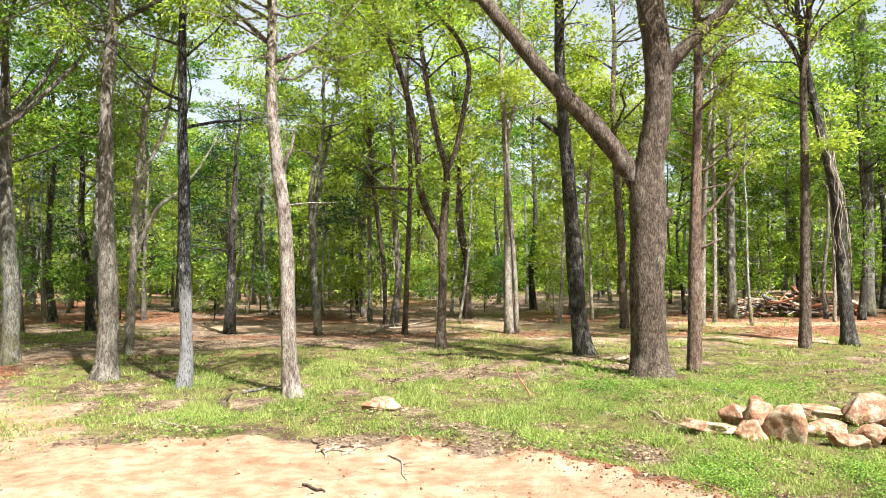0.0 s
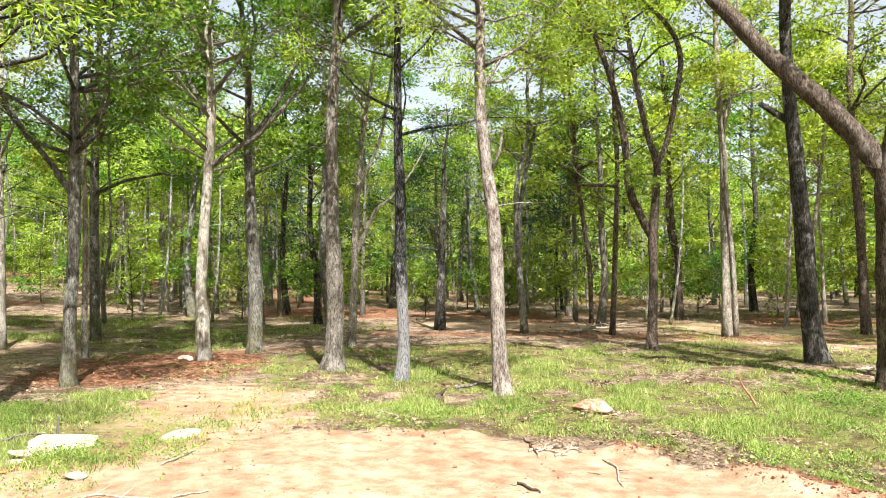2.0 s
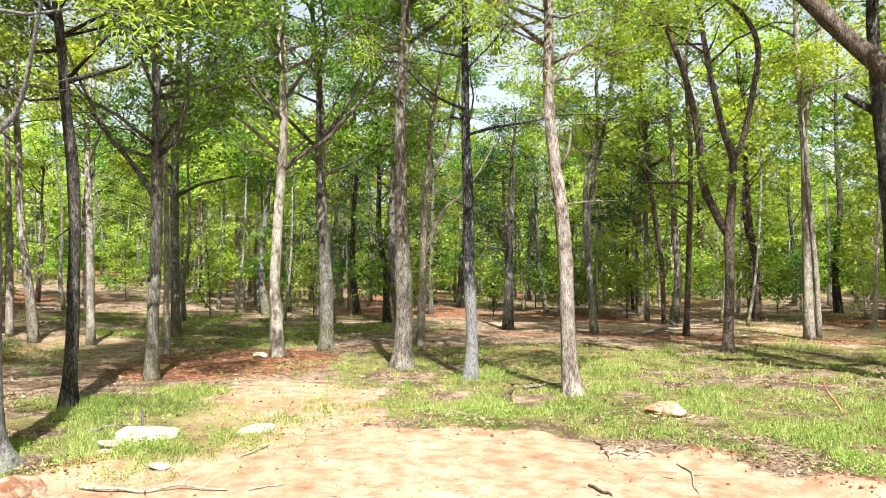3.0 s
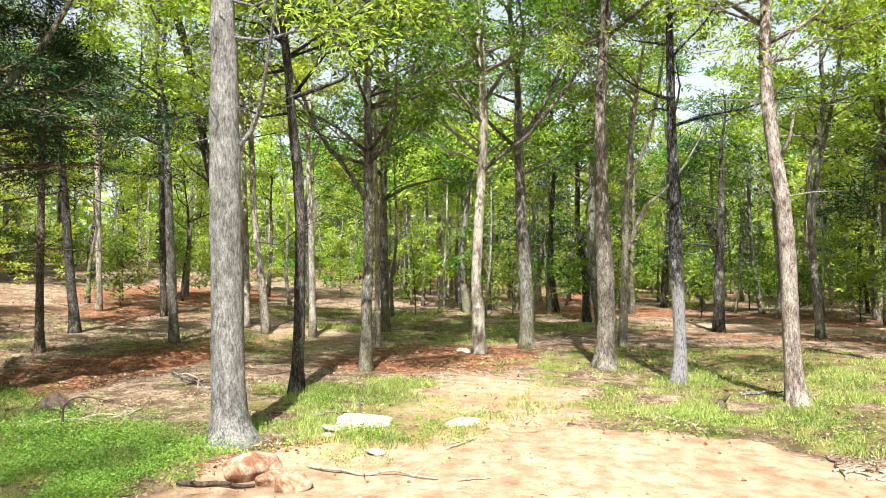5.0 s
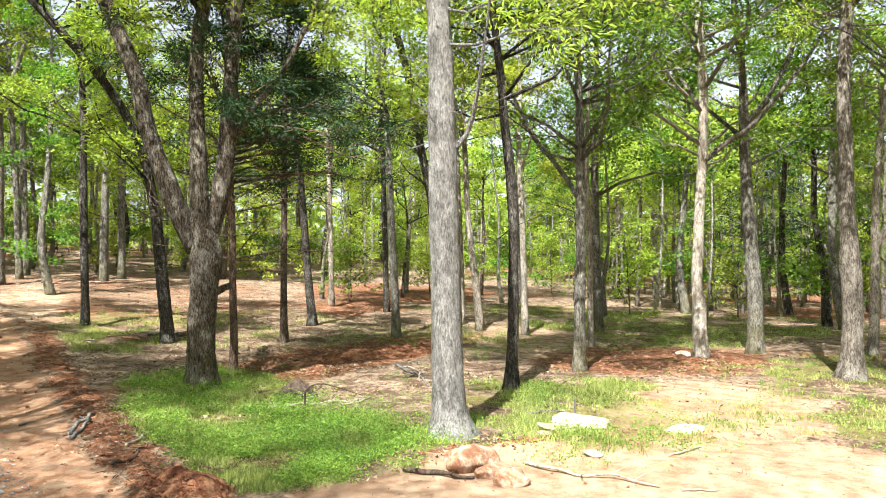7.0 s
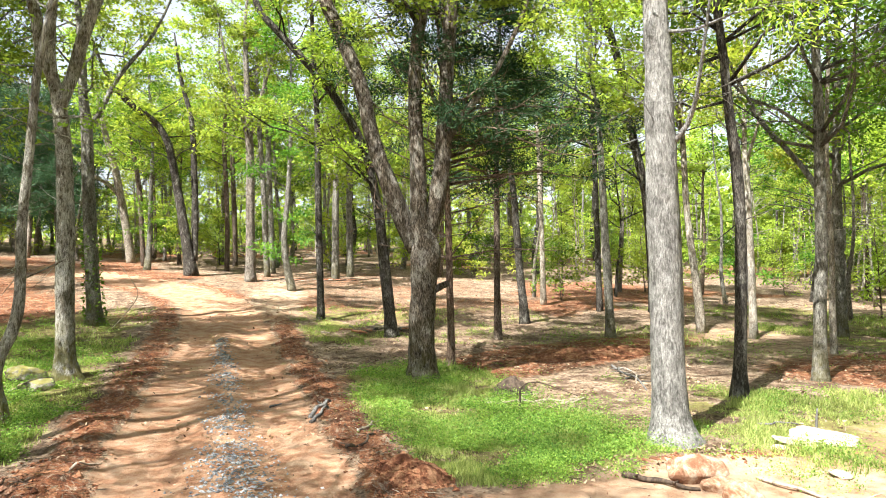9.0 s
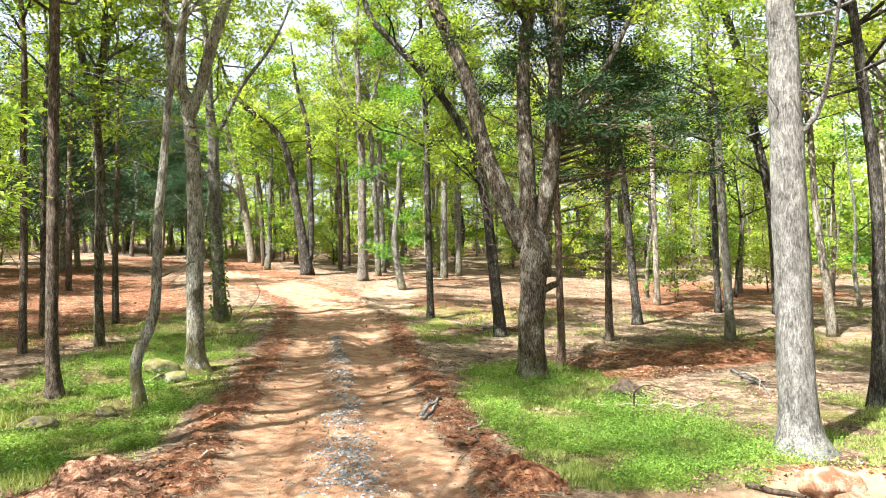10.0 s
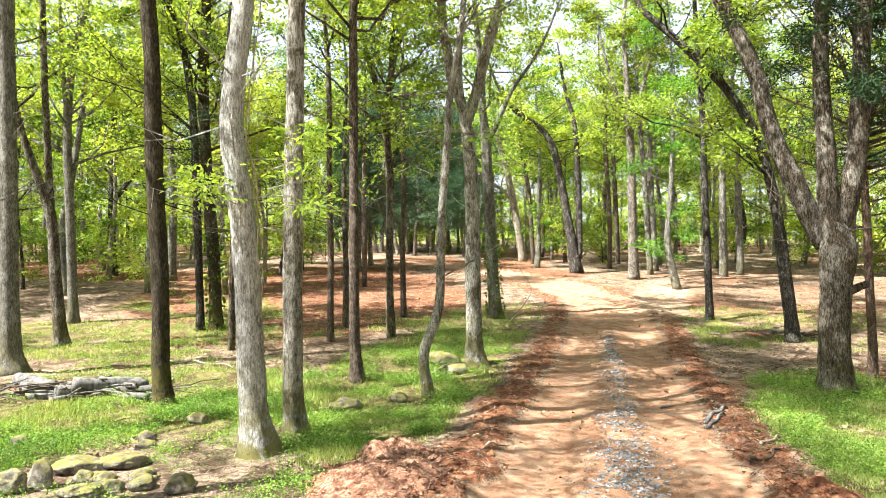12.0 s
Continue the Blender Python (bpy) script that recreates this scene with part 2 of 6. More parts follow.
def ground_material(name):
    n = Nodes(name)
    w = n.coords()
    at = n.add("ShaderNodeAttribute", attribute_name="cover")
    s = n.add("ShaderNodeSeparateColor")
    n.link(at.outputs["Color"], s.inputs[0])
    fine, mid, broad = n.noise(w, 22, 6, 0.7), n.noise(w, 3.1, 5, 0.62), n.noise(w, 0.5, 4, 0.55)
    grit = n.noise(w, 90, 3, 0.7)
    litter = n.ramp(n.math("ADD", n.math("MULTIPLY", mid, 0.4), n.math("MULTIPLY", fine, 0.6)), [(0.36, (0.075, 0.044, 0.027)), (0.48, (0.25, 0.17, 0.115)), (0.6, (0.48, 0.37, 0.275))])
    red = n.ramp(n.math("ADD", n.math("MULTIPLY", mid, 0.55), n.math("MULTIPLY", fine, 0.45)),
                 [(0.38, (0.08, 0.026, 0.013)), (0.49, (0.235, 0.082, 0.038)), (0.60, (0.40, 0.21, 0.115))])
    pale = n.ramp(n.math("ADD", n.math("MULTIPLY", mid, 0.6), n.math("MULTIPLY", grit, 0.4)),
                  [(0.34, (0.25, 0.13, 0.08)), (0.45, (0.37, 0.245, 0.16)), (0.55, (0.455, 0.345, 0.245)), (0.68, (0.54, 0.44, 0.34))])
    pale = n.mix(n.ramp(n.math("ADD", n.math("MULTIPLY", broad, 0.6), n.math("MULTIPLY", n.noise(w, 1.6, 6, 0.7), 0.4)), [(0.41, 0.6), (0.55, 0.0)]), pale, n.ramp(mid, [(0.35, (0.24, 0.105, 0.058)), (0.6, (0.42, 0.235, 0.145))]))
    track = n.ramp(n.math("ADD", n.math("MULTIPLY", mid, 0.55), n.math("ADD", n.math("MULTIPLY", fine, 0.25), n.math("MULTIPLY", grit, 0.2))),
                   [(0.36, (0.22, 0.092, 0.05)), (0.46, (0.35, 0.185, 0.11)), (0.55, (0.44, 0.275, 0.18)), (0.66, (0.53, 0.39, 0.285))])
    green = n.ramp(n.math("ADD", n.math("MULTIPLY", mid, 0.5), n.math("MULTIPLY", fine, 0.5)),
                   [(0.38, (0.19, 0.11, 0.065)), (0.46, (0.17, 0.15, 0.055)), (0.56, (0.235, 0.22, 0.075)), (0.68, (0.38, 0.34, 0.18))])

    def edge(weight, amount=1.9):
        return n.ramp(n.math("ADD", weight, n.math("MULTIPLY", n.math("SUBTRACT", n.math("ADD", n.math("MULTIPLY", mid, 0.6), n.math("MULTIPLY", fine, 0.4)), 0.5), amount)), [(0.40, 0.0), (0.60, 1.0)])

    leafy = n.ramp(n.noise(w, 34, 5, 0.75), [(0.57, 0.0), (0.62, 0.85)])
    litter = n.mix(leafy, litter, (0.40, 0.31, 0.225))
    red = n.mix(n.math("MULTIPLY", leafy, 0.5), red, (0.36, 0.25, 0.175))
    c = n.mix(edge(s.outputs[1]), litter, red)
    scraps = n.noise(w, 7.5, 8, 0.78, 0.6)
    c = n.mix(n.ramp(scraps, [(0.40, 0.85), (0.47, 0.0)]), c, (0.05, 0.032, 0.02))
    c = n.mix(n.ramp(scraps, [(0.545, 0.0), (0.60, 0.75)]), c, (0.46, 0.37, 0.28))
    c = n.mix(edge(s.outputs[2]), c, n.mix(edge(at.outputs["Alpha"], 1.2), pale, track))
    c = n.mix(edge(s.outputs[0], 2.4), c, green)
    c = n.mix(0.6, c, n.ramp(broad, [(0.3, 0.72), (0.7, 1.0)]), "MULTIPLY")
    stain = n.math("MULTIPLY", n.ramp(n.noise(w, 1.5, 7, 0.72, 0.4), [(0.42, 0.8), (0.54, 0.0)]), n.math("SUBTRACT", n.math("SUBTRACT", 1.0, s.outputs[2]), n.math("MULTIPLY", s.outputs[1], 0.55)))
    c = n.mix(stain, c, (0.075, 0.042, 0.028))
    h = n.math("ADD", n.math("MULTIPLY", mid, 0.45), n.math("ADD", n.math("MULTIPLY", fine, 0.55), n.math("MULTIPLY", grit, 0.22)))
    h = n.math("MULTIPLY", h, n.math("SUBTRACT", 1.0, n.math("MULTIPLY", s.outputs[2], 0.4)))
    return n.surface(c, 0.95, n.bump(h, 1.0, 0.10), 0.15)


def rock_material(name, a, b, c, moss=0.0, size=5.0):
    n = Nodes(name)
    w = n.coords()
    col = n.ramp(n.noise(w, size, 9, 0.75, 0.4), [(0.41, a), (0.5, b), (0.58, c)])
    col = n.mix(n.ramp(n.noise(w, 38, 4, 0.7), [(0.35, 0.45), (0.6, 0.0)]), col, a)
    if moss:
        nz = n.add("ShaderNodeSeparateXYZ")
        ge = n.add("ShaderNodeNewGeometry")
        n.link(ge.outputs["Normal"], nz.inputs[0])
        col = n.mix(n.math("MULTIPLY", n.ramp(nz.outputs[2], [(0.2, 0.0), (0.7, 1.0)]), n.ramp(n.noise(w, 6, 6, 0.7), [(0.40, 0.0), (0.5, moss)])), col, (0.17, 0.155, 0.03))
    return n.surface(col, 0.9, n.bump(n.noise(w, 9, 7, 0.68), 0.8, 0.05), 0.2)


def wood_material(name, a, b, rough=0.9):
    n = Nodes(name)
    return n.surface(n.ramp(n.noise(n.coords((1, 1, 0.25)), 17, 6, 0.65), [(0.34, a), (0.64, b)]), rough, n.bump(n.noise(n.coords(), 30, 5), 0.6, 0.02), 0.2)


def varied_material(name, stops, rough=0.9):
    """Loose small pieces, each its own tone."""
    n = Nodes(name)
    g = n.add("ShaderNodeNewGeometry")
    c = n.mix(n.ramp(n.noise(n.coords(), 60, 4), [(0.3, 0.35), (0.6, 0.0)]), n.ramp(g.outputs["Random Per Island"], stops), stops[0][1])
    return n.surface(c, rough, None, 0.3)


GROUND = ground_material("clay_grass_and_litter")
BOULDER = rock_material("orange_stained_boulder", (0.20, 0.095, 0.055), (0.36, 0.22, 0.145), (0.51, 0.41, 0.32))
PALE_ROCK = rock_material("pale_boulder", (0.26, 0.20, 0.145), (0.43, 0.36, 0.28), (0.58, 0.51, 0.43))
MOSS_ROCK = rock_material("mossy_grey_rock", (0.07, 0.062, 0.05), (0.19, 0.17, 0.14), (0.36, 0.33, 0.28), 0.8)
CLAY = rock_material("red_clay_clod", (0.10, 0.037, 0.019), (0.23, 0.095, 0.05), (0.36, 0.195, 0.11))
DRY_CLAY = rock_material("dry_pinkish_clay", (0.10, 0.042, 0.024), (0.21, 0.10, 0.062), (0.36, 0.235, 0.165), 0.0, 14.0)
DEADWOOD = wood_material("weathered_dead_wood", (0.16, 0.12, 0.09), (0.45, 0.38, 0.31))
DARKWOOD = wood_material("dark_rotten_wood", (0.03, 0.022, 0.017), (0.11, 0.08, 0.06))
GREYLOG = wood_material("silver_grey_log", (0.045, 0.042, 0.04), (0.21, 0.20, 0.19))
CUT = wood_material("fresh_cut_wood", (0.38, 0.19, 0.09), (0.60, 0.38, 0.21))
ROOT = wood_material("red_clay_caked_roots", (0.17, 0.06, 0.035), (0.46, 0.22, 0.13))
TWIGS = varied_material("strewn_twigs", [(0.0, (0.03, 0.022, 0.017)), (0.55, (0.10, 0.075, 0.055)), (1.0, (0.34, 0.28, 0.22))])
PEBBLE = varied_material("clay_crumb", [(0.0, (0.13, 0.065, 0.04)), (0.6, (0.27, 0.16, 0.105)), (1.0, (0.42, 0.32, 0.24))])
GRAVEL = varied_material("blue_grey_gravel", [(0.0, (0.10, 0.10, 0.105)), (0.6, (0.25, 0.255, 0.265)), (1.0, (0.44, 0.44, 0.45))])


# ---- the lie of the land ----
def fbm(x, y, scale, seed=0.0, octaves=3):
    """Cheap smooth value noise on arrays, 0 to 1."""
    total, amp, norm = 0.0, 1.0, 0.0
    for o in range(octaves):
        px, py = x * scale + seed * 17.3 + o * 5.1, y * scale - seed * 9.7 + o * 3.7
        ix, iy = np.floor(px), np.floor(py)
        fx, fy = px - ix, py - iy
        fx, fy = fx * fx * (3 - 2 * fx), fy * fy * (3 - 2 * fy)

        def cell(a, b):
            s = np.sin(a * 127.1 + b * 311.7 + seed * 74.7) * 43758.5453
            return s - np.floor(s)

        total = total + amp * ((cell(ix, iy) * (1 - fx) + cell(ix + 1, iy) * fx) * (1 - fy) + (cell(ix, iy + 1) * (1 - fx) + cell(ix + 1, iy + 1) * fx) * fy)
        norm, amp, scale = norm + amp, amp * 0.5, scale * 2.03
    return total / norm


def lie(x, y):
    """Broad height of the ground: level clearing, a gentle rise to the west."""
    s = -0.966 * x - 0.259 * y - 19.0
    soft = 4.0 * np.log1p(np.exp(np.clip(s / 4.0, -40, 40)))
    return 0.108 * soft / (1 + 0.004 * soft)


ROAD = [(-4.0, 0.3), (-8.2, 0.1), (-12.0, 0.2), (-17.0, 0.45), (-22.5, 0.7), (-27.0, 0.75), (-31.5, 0.3), (-36.0, -1.2), (-41.0, -4.0), (-46.5, -7.6), (-51.0, -12.0), (-56.0, -18.0), (-62.0, -26.0)]


def road_distance(x, y):
    best = np.full(np.shape(x), 1e9)
    for (ax, ay), (bx, by) in zip(ROAD, ROAD[1:]):
        dx, dy = bx - ax, by - ay
        u = np.clip(((x - ax) * dx + (y - ay) * dy) / (dx * dx + dy * dy), 0, 1)
        best = np.minimum(best, np.hypot(x - ax - u * dx, y - ay - u * dy))
    return best


def smooth(a, b, v):
    u = np.clip((v - a) / (b - a), 0, 1)
    return u * u * (3 - 2 * u)


def spot(x, y, cx, cy, rx, ry, turn=0.0, soft=0.45):
    """1 inside an ellipse, 0 outside, with a soft rim."""
    c, s = math.cos(radians(turn)), math.sin(radians(turn))
    u, v = (x - cx) * c + (y - cy) * s, -(x - cx) * s + (y - cy) * c
    return 1 - smooth(1 - soft, 1 + soft, np.hypot(u / rx, v / ry))


def cover(x, y):
    """Weights of grass, red clay and pale clay at a place; what is left is leaf litter."""
    r = np.hypot(x, y)
    n1, n2 = fbm(x, y, 0.35, 1), fbm(x, y, 1.3, 2)
    rd = road_distance(x, y)
    road = 1 - smooth(1.25, 1.6, rd + (n2 - 0.5) * 0.5)
    clearing = np.clip(spot(x, y, -1.6, 3.2, 5.9, 7.6, 25, 0.14) + spot(x, y, 3.0, -4.0, 8.5, 8.5, 0, 0.3), 0, 1)
    rim = smooth(0.04, 0.3, clearing) * (1 - smooth(0.5, 0.85, clearing)) * smooth(0.35, 0.6, n2) * (y > 4)
    clearing = smooth(0.25, 0.75, clearing + (n2 - 0.5) * 0.6)
    verge = np.maximum((1 - smooth(1.9, 2.7, rd + (n2 - 0.5) * 0.8)) * (1 - road), 0.8 * rim)
    path = spot(x, y, -7.6, 11.0, 1.9, 3.4, 28, 0.5) * 0.9
    grass = spot(x, y, 1.0, 16.0, 11.0, 8.2, 0, 0.2) + spot(x, y, 11, 15, 10, 11, 0, 0.25) + spot(x, y, -10.8, 4.2, 4.6, 1.9, 4, 0.25)
    grass = grass + spot(x, y, -9.4, 9.4, 2.6, 2.6, 0, 0.4) + spot(x, y, -18.5, -4.0, 8.6, 2.0, -1, 0.25) + spot(x, y, -11.8, -8.0, 4.6, 3.6, 0, 0.3)
    grass = grass + spot(x, y, -14.8, 4.6, 3.0, 1.6, 0, 0.3) + 0.7 * spot(x, y, -21.5, -14.5, 9.0, 5.0, 20, 0.4) + 0.6 * spot(x, y, -24.5, 4.4, 3.4, 1.7, 0, 0.4)
    grass = grass + 0.8 * spot(x, y, -21, 24, 9, 5, 0, 0.4) + 0.45 * (fbm(x, y, 0.09, 5) > 0.52) * (r > 22) * (x > -30)
    grass = np.clip(grass, 0, 1) * (0.2 + 0.9 * smooth(0.36, 0.6, 0.4 * n1 + 0.6 * n2))
    red = spot(x, y, -18.0, 9.6, 1.9, 7.5, 24, 0.3) + spot(x, y, -12.6, 15.6, 3.2, 3.4, 0, 0.4) + 0.9 * spot(x, y, -33, -13, 15, 8, 15, 0.3) + 0.5 * spot(x, y, -36, 8, 14, 9, 0, 0.4)
    red = red + 0.8 * spot(x, y, 17, 33, 12, 6, 20, 0.4) + 0.7 * spot(x, y, -2, 26.5, 14, 1.4, 2, 0.5) + 0.6 * spot(x, y, -6, 20.5, 6, 1.2, 6, 0.5)
    red = np.clip(red, 0, 1) * (0.5 + 0.8 * n1)
    red = np.maximum(red, np.maximum(verge * (0.45 + 0.6 * n2), 0.72 * smooth(0.5, 0.62, fbm(x, y, 0.12, 8)) * (r > 20)))
    pale = np.maximum(np.maximum(clearing, path), road * (0.72 + 0.3 * n1))
    pale = np.maximum(pale, 0.55 * spot(x, y, -19.0, 17.0, 6.0, 2.6, -40, 0.6))
    # bare-earth bands at (2, 31) and (6, 24.5) are paled to imitate sunlight
    pale = np.maximum(pale, 0.62 * spot(x, y, -33, 3.2, 9, 1.4, -8, 0.4) + 0.75 * spot(x, y, 2, 31, 18, 2.2, 0, 0.5) + 0.6 * spot(x, y, 6, 24.5, 12, 1.3, -4, 0.5))
    lush = np.clip(spot(x, y, -17.0, -4.0, 8.6, 2.2, -1, 0.3) + spot(x, y, -14.8, 4.5, 2.6, 1.5, 0, 0.3) + spot(x, y, -10.8, 4.2, 4.0, 1.7, 4, 0.3) + spot(x, y, -11.6, -8.0, 3.6, 2.6, 0, 0.4) + spot(x, y, 5.5, 15, 4.5, 2.6, 0, 0.5), 0, 1)
    grass = np.maximum(grass, lush * np.clip(0.15 + 1.35 * (0.45 * n1 + 0.55 * n2), 0, 1))
    grass = grass * (1 - road) * (1 - verge * 0.9) * (1 - clearing) * (1 - 0.75 * path)
    grass = np.maximum(grass, 0.6 * spot(x, y, -8.2, 8.9, 1.9, 2.3, 30, 0.5) * (0.55 + 0.6 * n2))
    grass = np.maximum(grass, 0.8 * np.clip(spot(x, y, -8.6, -6.0, 2.2, 1.8, 0, 0.5) + 0.25 * spot(x, y, -13.0, 6.8, 3.0, 1.8, 10, 0.5) + 0.6 * spot(x, y, -20, 14, 5, 4, 0, 0.6), 0, 1) * (0.4 + 0.8 * n2) * (1 - road) * (1 - verge))
    stony = spot(x, y, -7.9, -6.1, 2.1, 1.1, 20, 0.5) + spot(x, y, -9.2, -4.6, 2.1, 0.95, 10, 0.5)
    grass = grass * (1 - 0.95 * np.clip(stony, 0, 1) * smooth(0.2, 0.42, n2))
    return grass, red, np.clip(pale, 0, 1), road, verge


def relief(x, y):
    """Fine unevenness: clods beside the road, wheel ruts, tussocks."""
    grass, red, pale, road, verge = cover(x, y)
    rd = road_distance(x, y)
    near = 1 - smooth(30, 60, np.hypot(x, y))
    z = (fbm(x, y, 0.25, 11) - 0.5) * 0.16 + (fbm(x, y, 1.1, 12) - 0.5) * near * (0.07 - 0.045 * pale + 0.08 * smooth(12, 16, np.hypot(x, y)) * (1 - pale))
    z = z + (fbm(x, y, 5.0, 13, 2) - 0.5) * near * (0.035 + 0.10 * verge + 0.07 * red * (1 - pale)) + verge * 0.07
    return z * (1 - 0.75 * road) + road * (0.03 * np.exp(-(rd / 0.28) ** 2) - 0.045 * np.exp(-((rd - 0.75) / 0.3) ** 2)) * near


def ground_z(x, y):
    return float(lie(x, y) + relief(np.array([float(x)]), np.array([float(y)]))[0])


def ground_zs(x, y):
    return lie(x, y) + relief(x, y)


# ---- mesh helpers ----
def mesh_from(name, verts, faces, material, smooth_faces=True):
    """A mesh from an array of corners and one array of triangles or quads."""
    me = bpy.data.meshes.new(name)
    verts, faces = np.asarray(verts, np.float32), np.asarray(faces, np.int32)
    k = faces.shape[1]
    me.vertices.add(len(verts))
    me.vertices.foreach_set("co", verts.ravel())
    me.loops.add(faces.size)
    me.loops.foreach_set("vertex_index", faces.ravel())
    me.polygons.add(len(faces))
    me.polygons.foreach_set("loop_start", np.arange(0, faces.size, k, dtype=np.int32))
    me.polygons.foreach_set("loop_total", np.full(len(faces), k, np.int32))
    me.polygons.foreach_set("use_smooth", np.full(len(faces), smooth_faces))
    me.update(calc_edges=True)
    me.materials.append(material)
    return me


def part(name, me, parent, label="", kind=""):
    ob = new(name, me)
    ob.parent = parent
    return tagged(ob, label, kind=kind)


def spline(points, step):
    """Catmull-Rom through rows of (x, y, z, radius), about step apart."""
    p = np.array(points, float)
    q = np.vstack([2 * p[0] - p[1], p, 2 * p[-1] - p[-2]])
    rows = []
    for i in range(1, len(q) - 2):
        k = max(1, int(round(np.linalg.norm(q[i + 1, :3] - q[i, :3]) / step)))
        u = (np.arange(k) / k)[:, None]
        rows.append(0.5 * (2 * q[i] + (q[i + 1] - q[i - 1]) * u + (2 * q[i - 1] - 5 * q[i] + 4 * q[i + 1] - q[i + 2]) * u ** 2 + (3 * q[i] - q[i - 1] - 3 * q[i + 1] + q[i + 2]) * u ** 3))
    rows.append(p[-1:])
    out = np.vstack(rows)
    out[:, 3] = np.maximum(out[:, 3], 0.004)
    return out


def tube(rows, sides, rough=0.0, flare=0.0, rng=None):
    """A round, uneven stem along rows of (x, y, z, radius): corners and quads, closed by small caps."""
    c, r = rows[:, :3], rows[:, 3]
    d = np.gradient(c, axis=0)
    d = d / np.maximum(np.linalg.norm(d, axis=1), 1e-9)[:, None]
    ref = np.array([0.0, 1.0, 0.0]) if abs(d[0, 1]) < 0.8 else np.array([1.0, 0.0, 0.0])
    a = np.cross(d, ref)
    a = a / np.maximum(np.linalg.norm(a, axis=1), 1e-9)[:, None]
    b = np.cross(d, a)
    th = np.arange(sides) * 2 * np.pi / sides
    rad = np.repeat(r[:, None], sides, 1)
    if rough and rng is not None:
        lumps = rng.normal(0, 1, rad.shape)
        lumps = (lumps + np.roll(lumps, 1, 0) + np.roll(lumps, -1, 0)) / 3
        rad = rad * (1 + rough * lumps)
    if flare and rng is not None:
        lobes = 0.5 + 0.5 * np.cos(rng.integers(4, 6) * th + rng.uniform(0, 6))
        low = np.exp(-np.maximum(c[:, 2] - c[0, 2], 0) / 0.22)
        rad = rad * (1 + flare * low[:, None] * lobes[None, :])
    v = c[:, None, :] + rad[:, :, None] * (np.cos(th)[None, :, None] * a[:, None, :] + np.sin(th)[None, :, None] * b[:, None, :])
    n = len(rows)
    i, j = np.meshgrid(np.arange(n - 1), np.arange(sides), indexing="ij")
    k = (j + 1) % sides
    f = np.stack([i * sides + j, i * sides + k, (i + 1) * sides + k, (i + 1) * sides + j], -1).reshape(-1, 4)
    verts = np.vstack([v.reshape(-1, 3), c[:1], c[-1:]])
    s = np.arange(0, sides, 2)
    e = len(verts)
    lo = np.stack([(s + 2) % sides, (s + 1) % sides, s, np.full_like(s, e - 2)], -1)
    top = (n - 1) * sides
    hi = np.stack([top + s, top + (s + 1) % sides, top + (s + 2) % sides, np.full_like(s, e - 1)], -1)
    return verts, np.vstack([f, lo, hi])


def twig(a, b, r0, r1):
    """A thin three-sided twig from a to b, open at its ends."""
    w = unit(b - a)
    p = unit(np.cross(w, (0.3, 0.9, 0.2)))
    q = np.cross(w, p)
    ring = np.stack([p, -0.5 * p + 0.866 * q, -0.5 * p - 0.866 * q])
    return np.vstack([a + ring * r0, b + ring * r1]), np.array([[0, 1, 4, 3], [1, 2, 5, 4], [2, 0, 3, 5]])


def joined(pieces):
    """Several (corners, faces) as one."""
    vs, fs, at = [], [], 0
    for v, f in pieces:
        vs.append(v)
        fs.append(f + at)
        at += len(v)
    return np.vstack(vs), np.vstack(fs)


def leaves(centres, dirs, length, width, rng, simple=False):
    """A leaf at each centre, growing along its direction: folded with four corners, or a simple three-cornered one for the distance."""
    n = len(centres)
    d = dirs / np.maximum(np.linalg.norm(dirs, axis=1), 1e-9)[:, None]
    side = np.cross(d, rng.normal(0, 1, (n, 3)) + np.array([0, 0, 1.6]))
    side = side / np.maximum(np.linalg.norm(side, axis=1), 1e-9)[:, None]
    up = np.cross(side, d)
    s = rng.uniform(0.65, 1.3, (n, 1))
    l, w = length * s, width * s
    if simple:
        v = np.stack([centres + side * w * 0.55, centres - side * w * 0.55, centres + d * l], 1)
        return v.reshape(-1, 3), np.arange(3 * n).reshape(n, 3)
    v = np.stack([centres, centres + d * l * 0.5 + side * w * 0.5 + up * w * 0.16, centres + d * l - up * l * 0.12, centres + d * l * 0.5 - side * w * 0.5 + up * w * 0.16], 1)
    return v.reshape(-1, 3), np.arange(4 * n).reshape(n, 4)


def unit(v):
    return v / max(np.linalg.norm(v), 1e-9)


